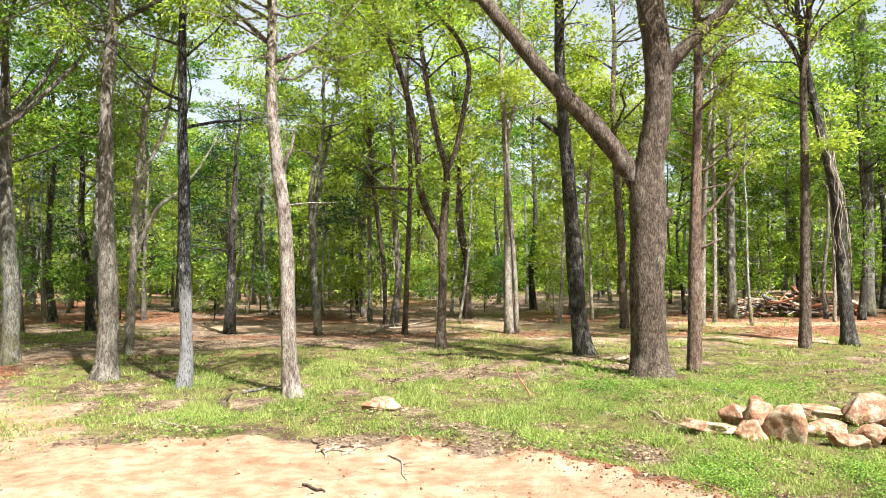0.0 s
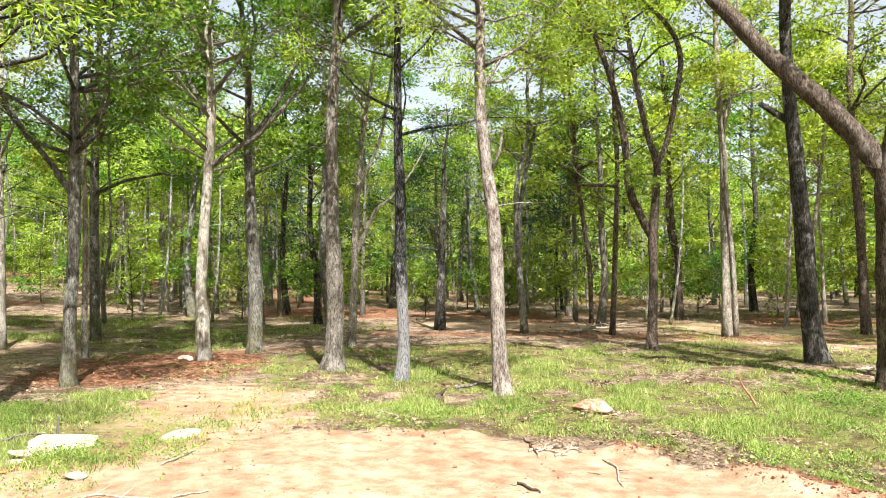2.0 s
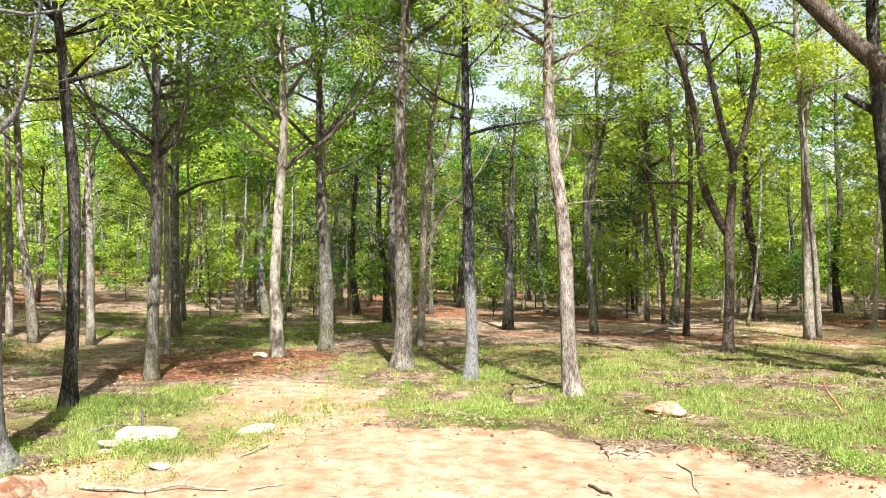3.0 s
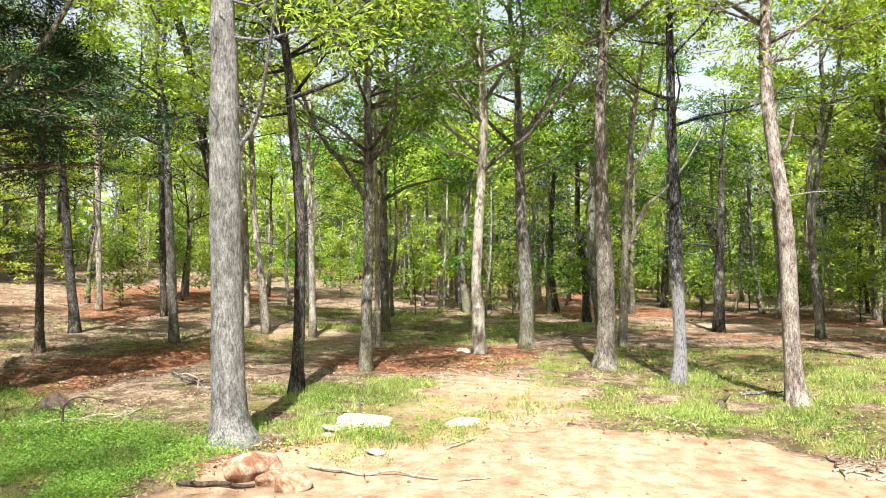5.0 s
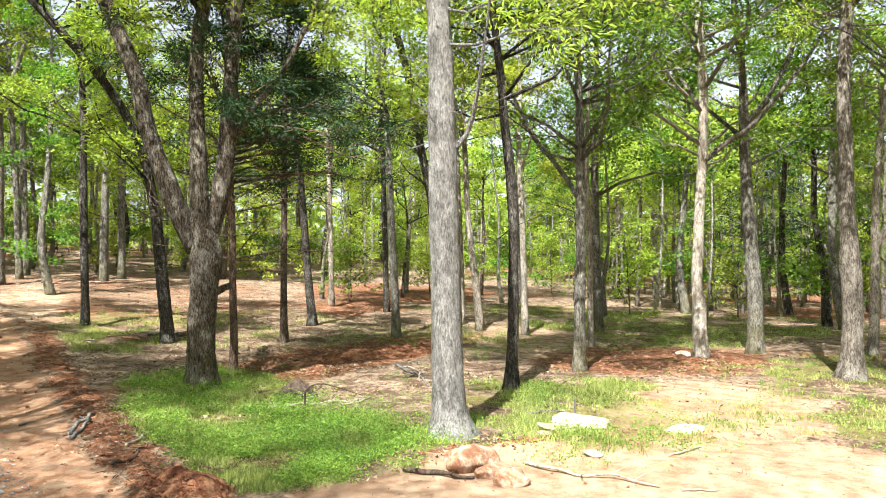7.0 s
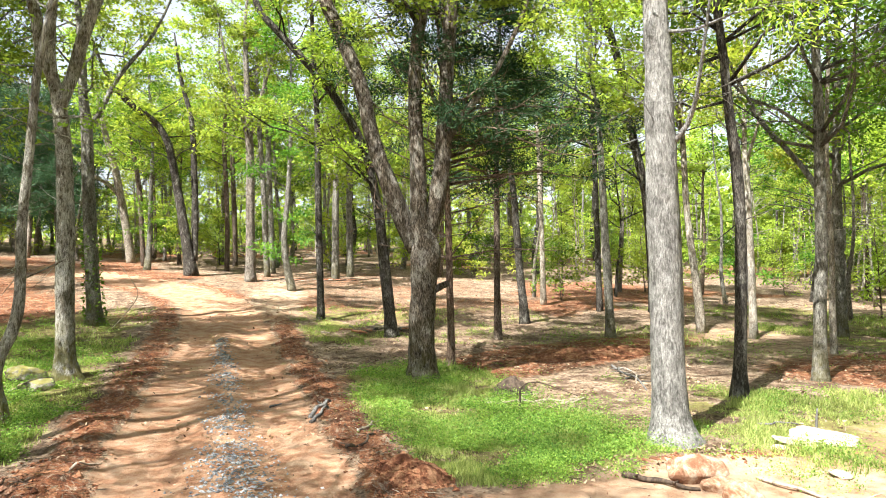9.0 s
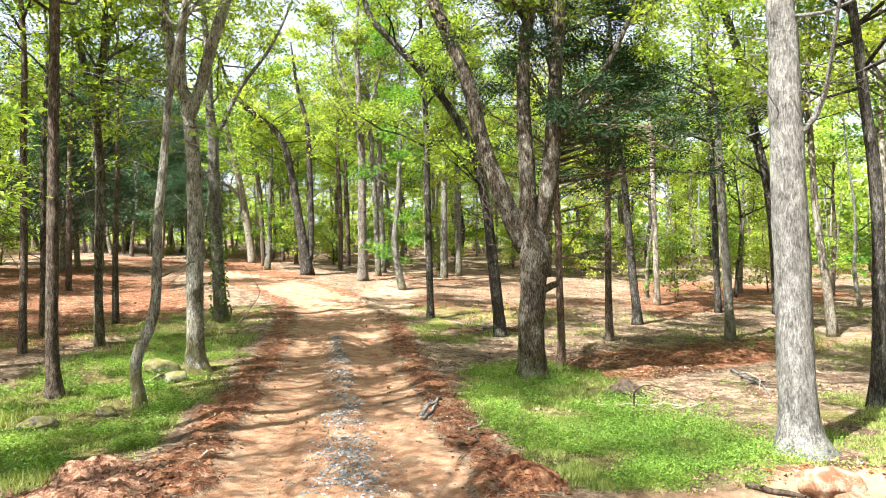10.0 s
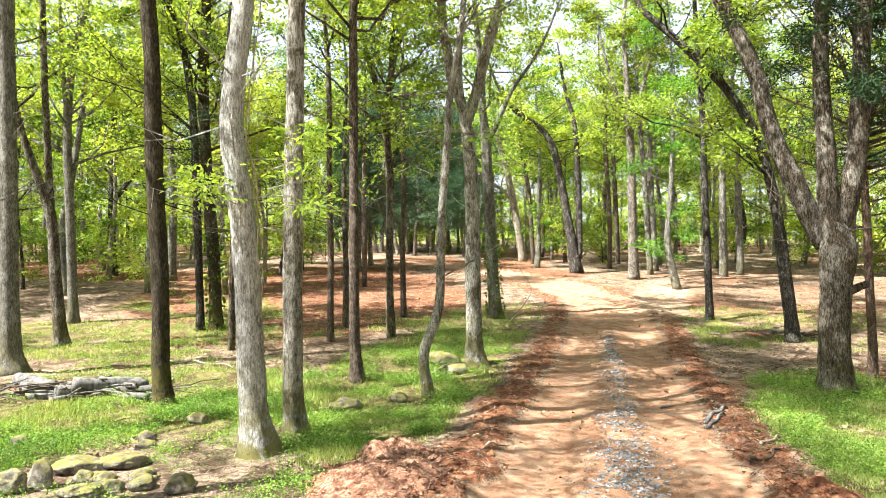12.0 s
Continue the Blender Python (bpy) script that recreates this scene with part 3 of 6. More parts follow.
def grow(starts, rng, twig_len, per_branch, leaf, spread=0.45, sides=5, droop=0.25, simple=False):
    """Branches from rows of (place, way, length, radius), with side twigs and sprays of leaves towards their ends.
    leaf: (length, width). Returns the wood's and the leaves' (corners, faces)."""
    wood, where, ways = [], [], []
    for place, way, length, radius in starts:
        bend = rng.normal(0, 0.22, 3) + np.array([0, 0, rng.uniform(-droop, 0.35)])
        ts = np.array([0, 0.25, 0.5, 0.75, 1.0])
        pts = place + ts[:, None] * way * length + (ts ** 2)[:, None] * bend * length * 0.5
        pts[1:-1] += rng.normal(0, 0.035 * length, (3, 3))
        rows = np.hstack([pts, (radius * (1 - 0.85 * ts))[:, None]])
        wood.append(tube(spline(rows, length / 3 if simple else max(0.3, length / 7)), 3 if simple else sides))
        tips = [(pts[4], way)]
        for k in range(max(2, int(length / twig_len * 2))):
            u = rng.uniform(0.3, 0.98)
            at = pts[0] * 0 + np.array([np.interp(u, ts, pts[:, q]) for q in range(3)])
            tw = unit(unit(way) * 0.6 + rng.normal(0, 0.75, 3) + np.array([0, 0, 0.1]))
            tl = twig_len * rng.uniform(0.5, 1.2) * (1.15 - 0.5 * u)
            end = at + tw * tl
            if simple:
                wood.append(twig(at, end, radius * 0.3, 0.004))
            else:
                wood.append(tube(np.array([[*at, radius * 0.28], [*(at + tw * tl * 0.5 + rng.normal(0, 0.05, 3) * tl), radius * 0.17], [*end, 0.004]]), 3))
            tips += [(end, tw), (at + tw * tl * 0.55, tw)]
        m = max(2, int(per_branch / len(tips)))
        for end, tw in tips:
            off = rng.normal(0, 1, (m, 3)) * np.array([spread, spread, spread * 0.36])
            where.append(end + off)
            ways.append(off * 0.6 + unit(tw) * 0.4 * spread + rng.normal(0, 0.35 * spread, (m, 3)) + np.array([0, 0, -0.12 * spread]))
    lv = leaves(np.vstack(where), np.vstack(ways), leaf[0], leaf[1], rng, simple)
    return joined(wood), lv


# ---- ground ----
def build_ground():
    th = np.linspace(0, 2 * np.pi, 541)[:-1]
    rs = np.concatenate([np.linspace(0.6, 5, 22), np.linspace(5.1, 24, 150), 24 + np.cumsum(0.2 * 1.035 ** np.arange(130))])
    rs = np.concatenate([rs, rs[-1] * 1.35 ** np.arange(1, 9)])
    R, A = np.meshgrid(rs, th, indexing="ij")
    x, y = (-np.sin(A) * R).ravel(), (np.cos(A) * R).ravel()
    v = np.stack([x, y, ground_zs(x, y)], -1)
    n, k = len(rs), len(th)
    i, j = np.meshgrid(np.arange(n - 1), np.arange(k), indexing="ij")
    j2 = (j + 1) % k
    f = np.stack([i * k + j, i * k + j2, (i + 1) * k + j2, (i + 1) * k + j], -1).reshape(-1, 4)
    v = np.vstack([v, [[0, 0, ground_z(0, 0)]]])
    q = np.arange(0, k, 2)
    f = np.vstack([f, np.stack([(q + 2) % k, (q + 1) % k, q, np.full_like(q, len(v) - 1)], -1)])
    me = mesh_from("ground", v, f[:, ::-1], GROUND)
    g, r, p, road, verge = cover(v[:, 0], v[:, 1])
    col = me.color_attributes.new("cover", "FLOAT_COLOR", "POINT")
    col.data.foreach_set("color", np.stack([g, r, p, road], -1).astype(np.float32).ravel())
    tagged(new("ground", me), "red clay woodland floor with grass, leaf litter and a worn dirt track", "ground", kind="structure")


build_ground()


# ---- trees ----
def bare_twigs(line, rng, count, lo, hi, reach):
    """Thin dead side branches low on a bole, with a few finer twigs each."""
    out = []
    ok = np.where((line[:, 2] > lo) & (line[:, 2] < hi))[0]
    for _ in range(count if len(ok) else 0):
        k = rng.choice(ok)
        a = rng.uniform(0, 6.283)
        way = unit(np.array([math.cos(a), math.sin(a), rng.normal(0.15, 0.3)]))
        L = reach * rng.uniform(0.35, 1.0)
        p0 = line[k, :3] + way * line[k, 3] * 0.6
        p1 = p0 + way * L * 0.5 + rng.normal(0, 0.07 * L, 3)
        p2 = p1 + unit(way + rng.normal(0, 0.35, 3)) * L * 0.5
        r = 0.006 + 0.006 * L
        out += [twig(p0, p1, r, r * 0.7), twig(p1, p2, r * 0.7, 0.003)]
        for _ in range(3):
            u = rng.uniform(0.2, 1.0)
            q = p0 + (p1 - p0) * min(1, 2 * u) if u < 0.5 else p1 + (p2 - p1) * (2 * u - 1)
            out.append(twig(q, q + unit(way + rng.normal(0, 0.8, 3)) * L * rng.uniform(0.15, 0.4), r * 0.45, 0.002))
    return out


TAKEN = []
BARK_WORDS = {"brown": "brown-barked", "red": "reddish-barked", "dark": "dark-barked", "furrow": "dark deeply furrowed", "grey": "grey-barked", "greyfur": "stout grey-barked",
              "greybrown": "grey-brown", "pale": "slender pale-barked", "white": "whitish-barked", "birch": "patchy pale-barked", "birchgrey": "pale lichen-covered",
              "snag": "charred grey", "mossy": "mossy brown", "lichen": "lichen-spotted"}


def tree(x, y, bark, h, trunk, limbs=(), dead=0, juniper=0, vine=0, ivy=0, sprout=0, wide=1.0, sprays=(), leafy=0, limb_bark=""):
    """A tree at (x, y), h metres tall. trunk and limbs: rows of (sideways, height, radius), sideways at right angles to the line from the clearing's middle."""
    TAKEN.append((x, y))
    rng = np.random.default_rng(int(abs(x * 131 + y * 717)) + 5)
    dist = math.hypot(x, y)
    side, deep = np.array([y, -x, 0]) / dist, np.array([x, y, 0]) / dist
    z0 = ground_z(x, y)
    words = BARK_WORDS[bark]
    root = new("juniper" if juniper else "dead_tree" if dead else "tree")
    root.location = (x, y, z0)
    shape = "forked " if len(limbs) > 1 and not dead else "leaning " if abs(trunk[-1][0]) > 0.12 * trunk[-1][1] else "straight "
    tagged(root, (words + " " + shape + ("dead snag with bare twigs" if dead else "juniper with dark foliage" if juniper else "woodland tree in fresh spring leaf")), "tree", "woodland trees")
    fine = dist < 25
    sides = 22 if dist < 19 else 12 if fine else 8

    def place(rows, wander):
        out, drift = [], 0.0
        for s, hh, r in rows:
            out.append([*(side * s + deep * drift)[:2], hh, r])
            drift += rng.normal(0, wander)
        return np.array(out)

    spine = place(trunk, 0.03)
    spine[0, 2] = -0.12
    last = unit(spine[-1, :3] - spine[-2, :3])
    lean = unit(last * np.array([0.6, 0.6, 1.0]) + np.array([0, 0, 0.35]))
    top_z = spine[-1, 2]
    ext = []
    if h > top_z + 0.5:
        for u in (0.33, 0.66, 1.0):
            ext.append([*(spine[-1, :3] + lean * (h - top_z) * u / max(lean[2], 0.4) + rng.normal(0, 0.12, 3)), max(0.025, spine[-1, 3] * (1 - 0.85 * u))])
    full = np.vstack([spine, ext]) if ext else spine
    v, f = tube(spline(full, 0.11 if dist < 19 else 0.22 if fine else 0.5), sides, 0.055 if fine else 0.02, 0.25, rng)
    part("trunk", mesh_from("trunk", v, f, BARK[bark]), root, words + " trunk")
    starts, low_ends = [], []
    for rows in limbs:
        p = place(rows, 0.10)
        p[0, :3] -= unit(p[1, :3] - p[0, :3]) * 0.06
        short = rows[-1][1] - rows[0][1] < 0.7 and len(rows) < 4
        if not short and not dead:
            way = unit(unit(p[-1, :3] - p[-2, :3]) + np.array([0, 0, 0.35]) + deep * rng.normal(0, 0.3))
            p = np.vstack([p, [*(p[-1, :3] + way * 1.3), p[-1, 3] * 0.75], [*(p[-1, :3] + way * 2.6 + np.array([0, 0, 0.4])), p[-1, 3] * 0.35]])
            low_ends.append(p)
        lv, lf = tube(spline(p, 0.25 if fine else 0.5), max(6, sides - 4), 0.08 if fine else 0.04, 0, rng)
        part("limb", mesh_from("limb", lv, lf, BARK[limb_bark or bark]), root, BARK_WORDS[limb_bark] + " limb" if limb_bark else "")
    # generic boughs above the clear trunk
    crown_base = (0.52 if dist < 15 else 0.46 if dist < 25 else 0.4) * h
    if leafy:
        crown_base = (0.33 if leafy == 1 else 0.26) * h
    if juniper:
        crown_base = (0.40 if juniper == 2 else 0.36 if juniper == 1 else 0.3) * h
    line = spline(full, 0.3)

    def from_line(rows, count, lo, lmin, lmax, rise):
        for _ in range(count):
            zz = rows[:, 2]
            ok = np.where(zz > lo)[0]
            if not len(ok):
                return
            k = rng.choice(ok)
            a = rng.uniform(0, 2 * np.pi)
            frac = (zz[k] - lo) / max(0.1, zz.max() - lo)
            way = unit(np.array([math.cos(a), math.sin(a), rise + 0.5 * frac + rng.normal(0, 0.15)]))
            L = rng.uniform(lmin, lmax) * (1.1 - 0.55 * frac)
            starts.append((rows[k, :3].copy(), way, L, min(rows[k, 3] * 0.55, 0.010 + 0.011 * L)))

    size = min(1.0, h / 18)
    if juniper:
        # level boughs, bare inside, with hanging tufts towards their ends
        reach = 3.7 if juniper == 2 else 2.1
        for k in range(60 if juniper == 2 else 24 if juniper == 1 else 16):
            zz = rng.uniform(crown_base, 0.97 * h)
            frac = (zz - crown_base) / (h - crown_base)
            a = rng.uniform(0, 6.283)
            way = unit(side * (math.cos(a) + (0.75 if juniper == 2 and frac < 0.6 else 0)) + deep * math.sin(a) + np.array([0, 0, 0.12 + 0.4 * frac]))
            at = np.array([np.interp(zz, line[:, 2], line[:, q]) for q in range(3)])
            L = reach * rng.uniform(0.55, 1.15) * (1.1 - 0.7 * frac)
            starts.append((at, way, L, 0.010 + 0.008 * L))
        wood, lv = grow(starts, rng, 1.2, 880 if juniper < 3 else 300, (0.11, 0.026), 0.17, 4, 0.3, simple=True)
        wood = joined([wood, *bare_twigs(line, rng, 26, 0.22 * h, crown_base + 1.0, reach)])
        leaf = LEAF["juniper"]
    elif dead:
        from_line(line, 26, 0.3 * h, 0.8, 2.6, 0.35)
        wood, lv = grow(starts, rng, 0.45, 2, (0.02, 0.01), 0.1, 4, 0.3)
        lv = None
    else:
        from_line(line, int((38 if dist < 20 else 25) * size * wide ** 1.5 * (1 + 0.15 * leafy)), crown_base, 2.0, (4.4 * size + 0.6) * wide, 0.5)
        for p in low_ends:
            from_line(p, 5, max(p[len(p) // 2, 2], 0.42 * h), 1.0, 2.2, 0.2)
        from_line(line, 2, 0.3 * h, 0.6, 1.4, 0.0)
        near_leaf = (0.10, 0.05) if dist < 14 else (0.105, 0.065) if dist < 20 else (0.125, 0.08) if dist < 32 else (0.17, 0.105)
        per = 250 if dist < 14 else 340 if dist < 20 else 320 if dist < 32 else 250
        wood, lv = grow(starts, rng, 1.0, per, near_leaf, 0.21, simple=dist >= 14)
        wood = joined([wood, *bare_twigs(line, rng, 16, 0.17 * h, 0.5 * h, 1.7)])
        leaf = LEAF["deep" if leafy == 2 else ("oak", "fresh", "oak", "oak", "oak" if y < 14 else "deep")[int(rng.integers(0, 5))]]
    part("branchwork", mesh_from("branchwork", *wood, BARK[bark]), root, kind="stuff")
    if lv is not None:
        part("crown", mesh_from("crown", *lv, leaf, False), root, "dark scaly foliage" if juniper else "fresh green leaves", "stuff")
    if sprout:
        # leafy shoots on the bole
        st = [(side * s - deep * 0.15 + np.array([0, 0, hh]), unit(side * w + np.array([0, 0, 0.25]) - deep * 0.5), 0.75, 0.012) for s, hh, w in ((-0.25, 3.5, -1), (-0.2, 3.3, -0.7), (0.1, 3.55, 1), (0.15, 3.3, 0.8), (0.1, 3.8, 0.6))]
        w2, l2 = grow(st, rng, 0.4, 120, (0.10, 0.045), 0.15)
        part("shoot", mesh_from("shoot", *w2, BARK["pale"]), root, "dead twigs and young shoots", "stuff")
        part("shoot_foliage", mesh_from("shoot_foliage", *l2, LEAF["fresh"], False), root, "yellow-green young leaves", "stuff")
    if sprays:
        # low leafy boughs that hang out from the bole
        st = []
        for s, hh in sprays:
            a0 = np.array([np.interp(hh + 0.5, full[:, 2], full[:, q]) for q in range(2)] + [hh + 0.5])
            to = side * s - deep * rng.uniform(0.2, 0.9) + np.array([a0[0] * 0, 0, hh])
            st.append((a0, unit(to - a0), float(np.linalg.norm(to - a0)), 0.03))
        w2, l2 = grow(st, rng, 0.6, 330, (0.12, 0.03), 0.2, 5, 0.1)
        part("low_bough", mesh_from("low_bough", *w2, BARK[bark]), root, "low hanging bough", "stuff")
        part("bough_foliage", mesh_from("bough_foliage", *l2, LEAF["fresh"], False), root, "yellow-green hanging leaves", "stuff")
    if vine:
        vs = []
        for k in range(9 if bark == "dark" else 4):
            a0 = rng.uniform(0, 6)
            zz = np.linspace(rng.uniform(1.5, 3), rng.uniform(5.5, min(8.0, 0.45 * h)), 12)
            cx = np.stack([np.interp(zz, full[:, 2], full[:, q]) for q in (0, 1)], -1)
            rr = np.interp(zz, full[:, 2], full[:, 3]) + 0.03 + 0.08 * rng.random(12)
            aa = a0 + np.cumsum(rng.normal(0, 0.35, 12))
            rows = np.stack([cx[:, 0] + rr * np.cos(aa), cx[:, 1] + rr * np.sin(aa), zz, np.full(12, 0.016 if bark == "dark" else 0.009)], -1)
            vs.append(tube(rows, 4))
        part("vine", mesh_from("vine", *joined(vs), DEADWOOD), root, "pale tangled dry vine", "stuff")
    if ivy:
        m = 260
        zz = rng.uniform(0.1, 3.2, m) ** 1.0
        a = rng.uniform(0, 6.28, m)
        rr = np.interp(zz, full[:, 2], full[:, 3]) * 1.12
        c = np.stack([np.interp(zz, full[:, 2], full[:, 0]) + rr * np.cos(a), np.interp(zz, full[:, 2], full[:, 1]) + rr * np.sin(a), zz], -1)
        part("ivy", mesh_from("ivy", *leaves(c, np.stack([np.cos(a), np.sin(a), rng.normal(0, 0.6, m)], -1), 0.12, 0.1, rng), LEAF["deep"], False), root, "climbing ivy leaves", "stuff")
    return root


tree(4.74, 16.22, "brown", 20,
     [(0, 0, 0.552), (-0.06, 0.32, 0.437), (-0.07, 0.96, 0.399), (-0.09, 2.12, 0.388), (-0.04, 3.15, 0.388), (-0.04, 4.06, 0.402), (0.02, 4.84, 0.324), (0.16, 5.61, 0.304), (0.24, 6.52, 0.298), (0.2, 7.7, 0.299), (0.09, 8.63, 0.3)],
     [[(-0.17, 4.26, 0.26), (-0.7, 5.11, 0.215), (-1.02, 5.5, 0.21), (-1.23, 5.81, 0.215), (-1.62, 6.24, 0.19), (-2.08, 6.77, 0.185), (-2.5, 7.28, 0.172), (-2.95, 7.88, 0.165), (-3.64, 8.79, 0.15), (-4.35, 9.79, 0.13)],
      [(0.31, 6.84, 0.168), (0.75, 7.38, 0.154), (1.3, 7.87, 0.14), (1.85, 8.49, 0.114)],
      [(-0, 3.41, 0.168), (0.22, 3.53, 0.155), (0.45, 3.81, 0.128)]], wide=1.0, sprays=[(2.2, 7.6), (-1.4, 7.4)])
tree(5.83, 16.61, "red", 14,
     [(0, 0, 0.171), (0.04, 1.31, 0.158), (0.07, 2.76, 0.145), (0.12, 4.35, 0.119), (0.19, 6.07, 0.106), (0.22, 7.68, 0.093), (0.21, 8.75, 0.08)],
     [[(0.15, 3.49, 0.04), (0.52, 3.87, 0.033), (0.96, 4.44, 0.026), (1.38, 5.04, 0.019)],
      [(0.17, 4.24, 0.033), (0.49, 4.3, 0.026), (0.79, 4.37, 0.02)],
      [(0.17, 2.83, 0.033), (0.38, 2.94, 0.026), (0.66, 3.09, 0.02)],
      [(0.22, 6.74, 0.04), (0.55, 7.24, 0.033), (1.02, 7.58, 0.026), (1.5, 7.79, 0.019)]], dead=1)
tree(10.69, 29.41, "pale", 15,
     [(0, 0, 0.128), (0.07, 2.33, 0.117), (0.16, 4.67, 0.105), (0.28, 6.54, 0.094)])
tree(4.04, 20.34, "dark", 19,
     [(0, 0, 0.338), (-0.12, 0.61, 0.258), (-0.2, 1.42, 0.243), (-0.25, 2.55, 0.243), (-0.35, 4.01, 0.212), (-0.42, 5.32, 0.196), (-0.55, 6.97, 0.164), (-0.61, 8.63, 0.148), (-0.62, 10.29, 0.132)],
     [[(-0.53, 6.28, 0.098), (-0.93, 6.63, 0.09), (-1.29, 6.9, 0.074)]])
tree(2.51, 27.07, "pale", 19,
     [(0, 0, 0.215), (-0.03, 1.11, 0.161), (-0.03, 3.27, 0.151), (-0.03, 4.78, 0.14), (-0.03, 6.3, 0.13), (-0.1, 8.04, 0.119), (-0.19, 9.79, 0.098)],
     [[(0.28, 0.09, 0.097), (0.24, 1.97, 0.086), (0.11, 4.13, 0.086), (0.02, 5.64, 0.065)],
      [(-0.04, 7.38, 0.087), (0.32, 8.9, 0.076), (0.47, 10.64, 0.065)]], sprays=[(-1.8, 7.6), (1.6, 8.2)])
tree(-0.11, 22.47, "brown", 17,
     [(0, 0, 0.214), (0.04, 0.64, 0.152), (0.09, 1.71, 0.134), (0.11, 2.6, 0.134), (0.1, 3.4, 0.143), (0.2, 4.57, 0.117), (0.25, 5.65, 0.108), (-0.01, 6.56, 0.09), (-0.32, 8.19, 0.081), (-0.58, 10.01, 0.072), (-0.7, 11.11, 0.063)],
     [[(0.05, 3.49, 0.125), (-0.22, 4.04, 0.116), (-0.57, 4.94, 0.117), (-0.68, 6.38, 0.108), (-0.99, 8.01, 0.09), (-1.49, 9.65, 0.081), (-1.97, 10.75, 0.072)],
      [(0.27, 5.65, 0.09), (0.52, 6.19, 0.09), (0.8, 7.45, 0.081), (1, 8.91, 0.081), (0.61, 10, 0.072), (-0.16, 10.89, 0.063)]])
tree(10.94, 21.57, "brown", 18,
     [(0, 0, 0.205), (0.02, 0.96, 0.163), (0.06, 2.84, 0.146), (0.11, 5.42, 0.12), (0.12, 8.02, 0.104), (0.24, 9.22, 0.086), (0.35, 10.59, 0.086)],
     [[(0.14, 8.36, 0.086), (-0.1, 9.18, 0.078), (-0.56, 10.05, 0.07), (-0.86, 10.81, 0.062)]])
tree(12.96, 22.73, "dark", 17,
     [(0, 0, 0.324), (-0.05, 0.68, 0.226), (-0.14, 1.94, 0.199), (-0.2, 3.76, 0.182), (-0.32, 5.05, 0.165), (-0.61, 6.55, 0.147), (-0.83, 7.88, 0.13), (-1.05, 9.22, 0.112), (-1.25, 10.58, 0.094)], vine=1)
tree(21.20, 35.36, "grey", 19,
     [(0, 0, 0.337), (-0.02, 1.12, 0.267), (0.04, 4.5, 0.254), (0.09, 9.59, 0.226), (0.02, 13.03, 0.199), (-0.05, 15.92, 0.171)],
     [[(0.11, 9.53, 0.141), (0.53, 9.97, 0.126), (1.2, 10.31, 0.111)]])
tree(13.90, 34.24, "grey", 20,
     [(-0, 0, 0.272), (-0, 2.31, 0.218), (0.03, 5.04, 0.205), (0.02, 8.61, 0.178), (-0.11, 12.21, 0.151)])
tree(12.39, 32.50, "pale", 16,
     [(0, 0, 0.116), (0.05, 2.32, 0.103), (0.07, 4.91, 0.104), (0.09, 8.03, 0.091)])
tree(7.58, 29.77, "brown", 20,
     [(0, 0, 0.213), (-0.05, 1.42, 0.166), (-0.12, 3.79, 0.154), (-0.26, 6.65, 0.143), (-0.33, 9.54, 0.12)])
tree(-1.50, 27.49, "brown", 13,
     [(0, 0, 0.12), (0.1, 2, 0.098), (0.18, 3.75, 0.099), (0.27, 6.39, 0.088), (0.19, 8.6, 0.077)],
     [[(0.22, 5.6, 0.066), (-0.53, 5.64, 0.055), (-1.44, 5.71, 0.044)]], dead=1)
tree(-2.66, 32.57, "brown", 15,
     [(0, 0, 0.103), (-0.04, 2.45, 0.104), (-0.28, 4.53, 0.104), (-0.53, 6.61, 0.091), (-0.65, 8.7, 0.078)])
tree(-4.77, 27.06, "grey", 15,
     [(0, 0, 0.14), (-0.14, 2.04, 0.118), (-0.2, 3.76, 0.118), (-0.22, 5.7, 0.097), (0.22, 7.67, 0.076)])
tree(-3.56, 34.52, "grey", 17,
     [(0, 0, 0.123), (0.01, 2.46, 0.11), (-0, 4.67, 0.11), (-0.04, 7.43, 0.097)])
tree(-12.08, 17.21, "white", 20,
     [(0, 0, 0.249), (-0.03, 0.58, 0.199), (-0.04, 1.41, 0.183), (-0.08, 2.07, 0.15), (0, 3.73, 0.142), (0.1, 5.24, 0.134), (0.18, 7.08, 0.126), (0.1, 9.11, 0.118), (-0, 10.48, 0.109)],
     [[(0.12, 5.35, 0.083), (0.74, 5.86, 0.075), (1.41, 6.31, 0.067), (2.33, 7.38, 0.058), (2.95, 8.24, 0.042)],
      [(0.13, 6.88, 0.067), (-0.5, 7.94, 0.059), (-1.28, 8.94, 0.042)]], sprays=[(-2.1, 8.2), (1.4, 8.8)], leafy=2, wide=1.3, limb_bark="greybrown")
tree(-11.50, 18.91, "grey", 20,
     [(-0, 0, 0.278), (0.01, 0.66, 0.217), (0.02, 1.7, 0.209), (-0.07, 3.27, 0.192), (-0.15, 5.02, 0.157), (-0.17, 6.43, 0.14), (-0.2, 8.2, 0.097), (-0.36, 9.8, 0.079)],
     [[(-0.13, 6.51, 0.088), (0.48, 7.29, 0.07), (1.1, 8.5, 0.061), (1.46, 9.72, 0.044)]], sprays=[(-1.9, 8.4), (1.9, 8.8), (-1, 7.6)], leafy=2, wide=1.3)
tree(-7.62, 16.04, "greybrown", 22,
     [(-0, -0, 0.342), (0.03, 0.48, 0.226), (0.06, 1.3, 0.205), (0.06, 2.25, 0.206), (0.01, 3.49, 0.165), (0, 4.87, 0.152), (-0, 6.26, 0.138), (0.08, 7.65, 0.132), (0.16, 9.05, 0.125)], wide=1.15, sprays=[(1.2, 7.2), (-1.0, 7.6)], leafy=1)
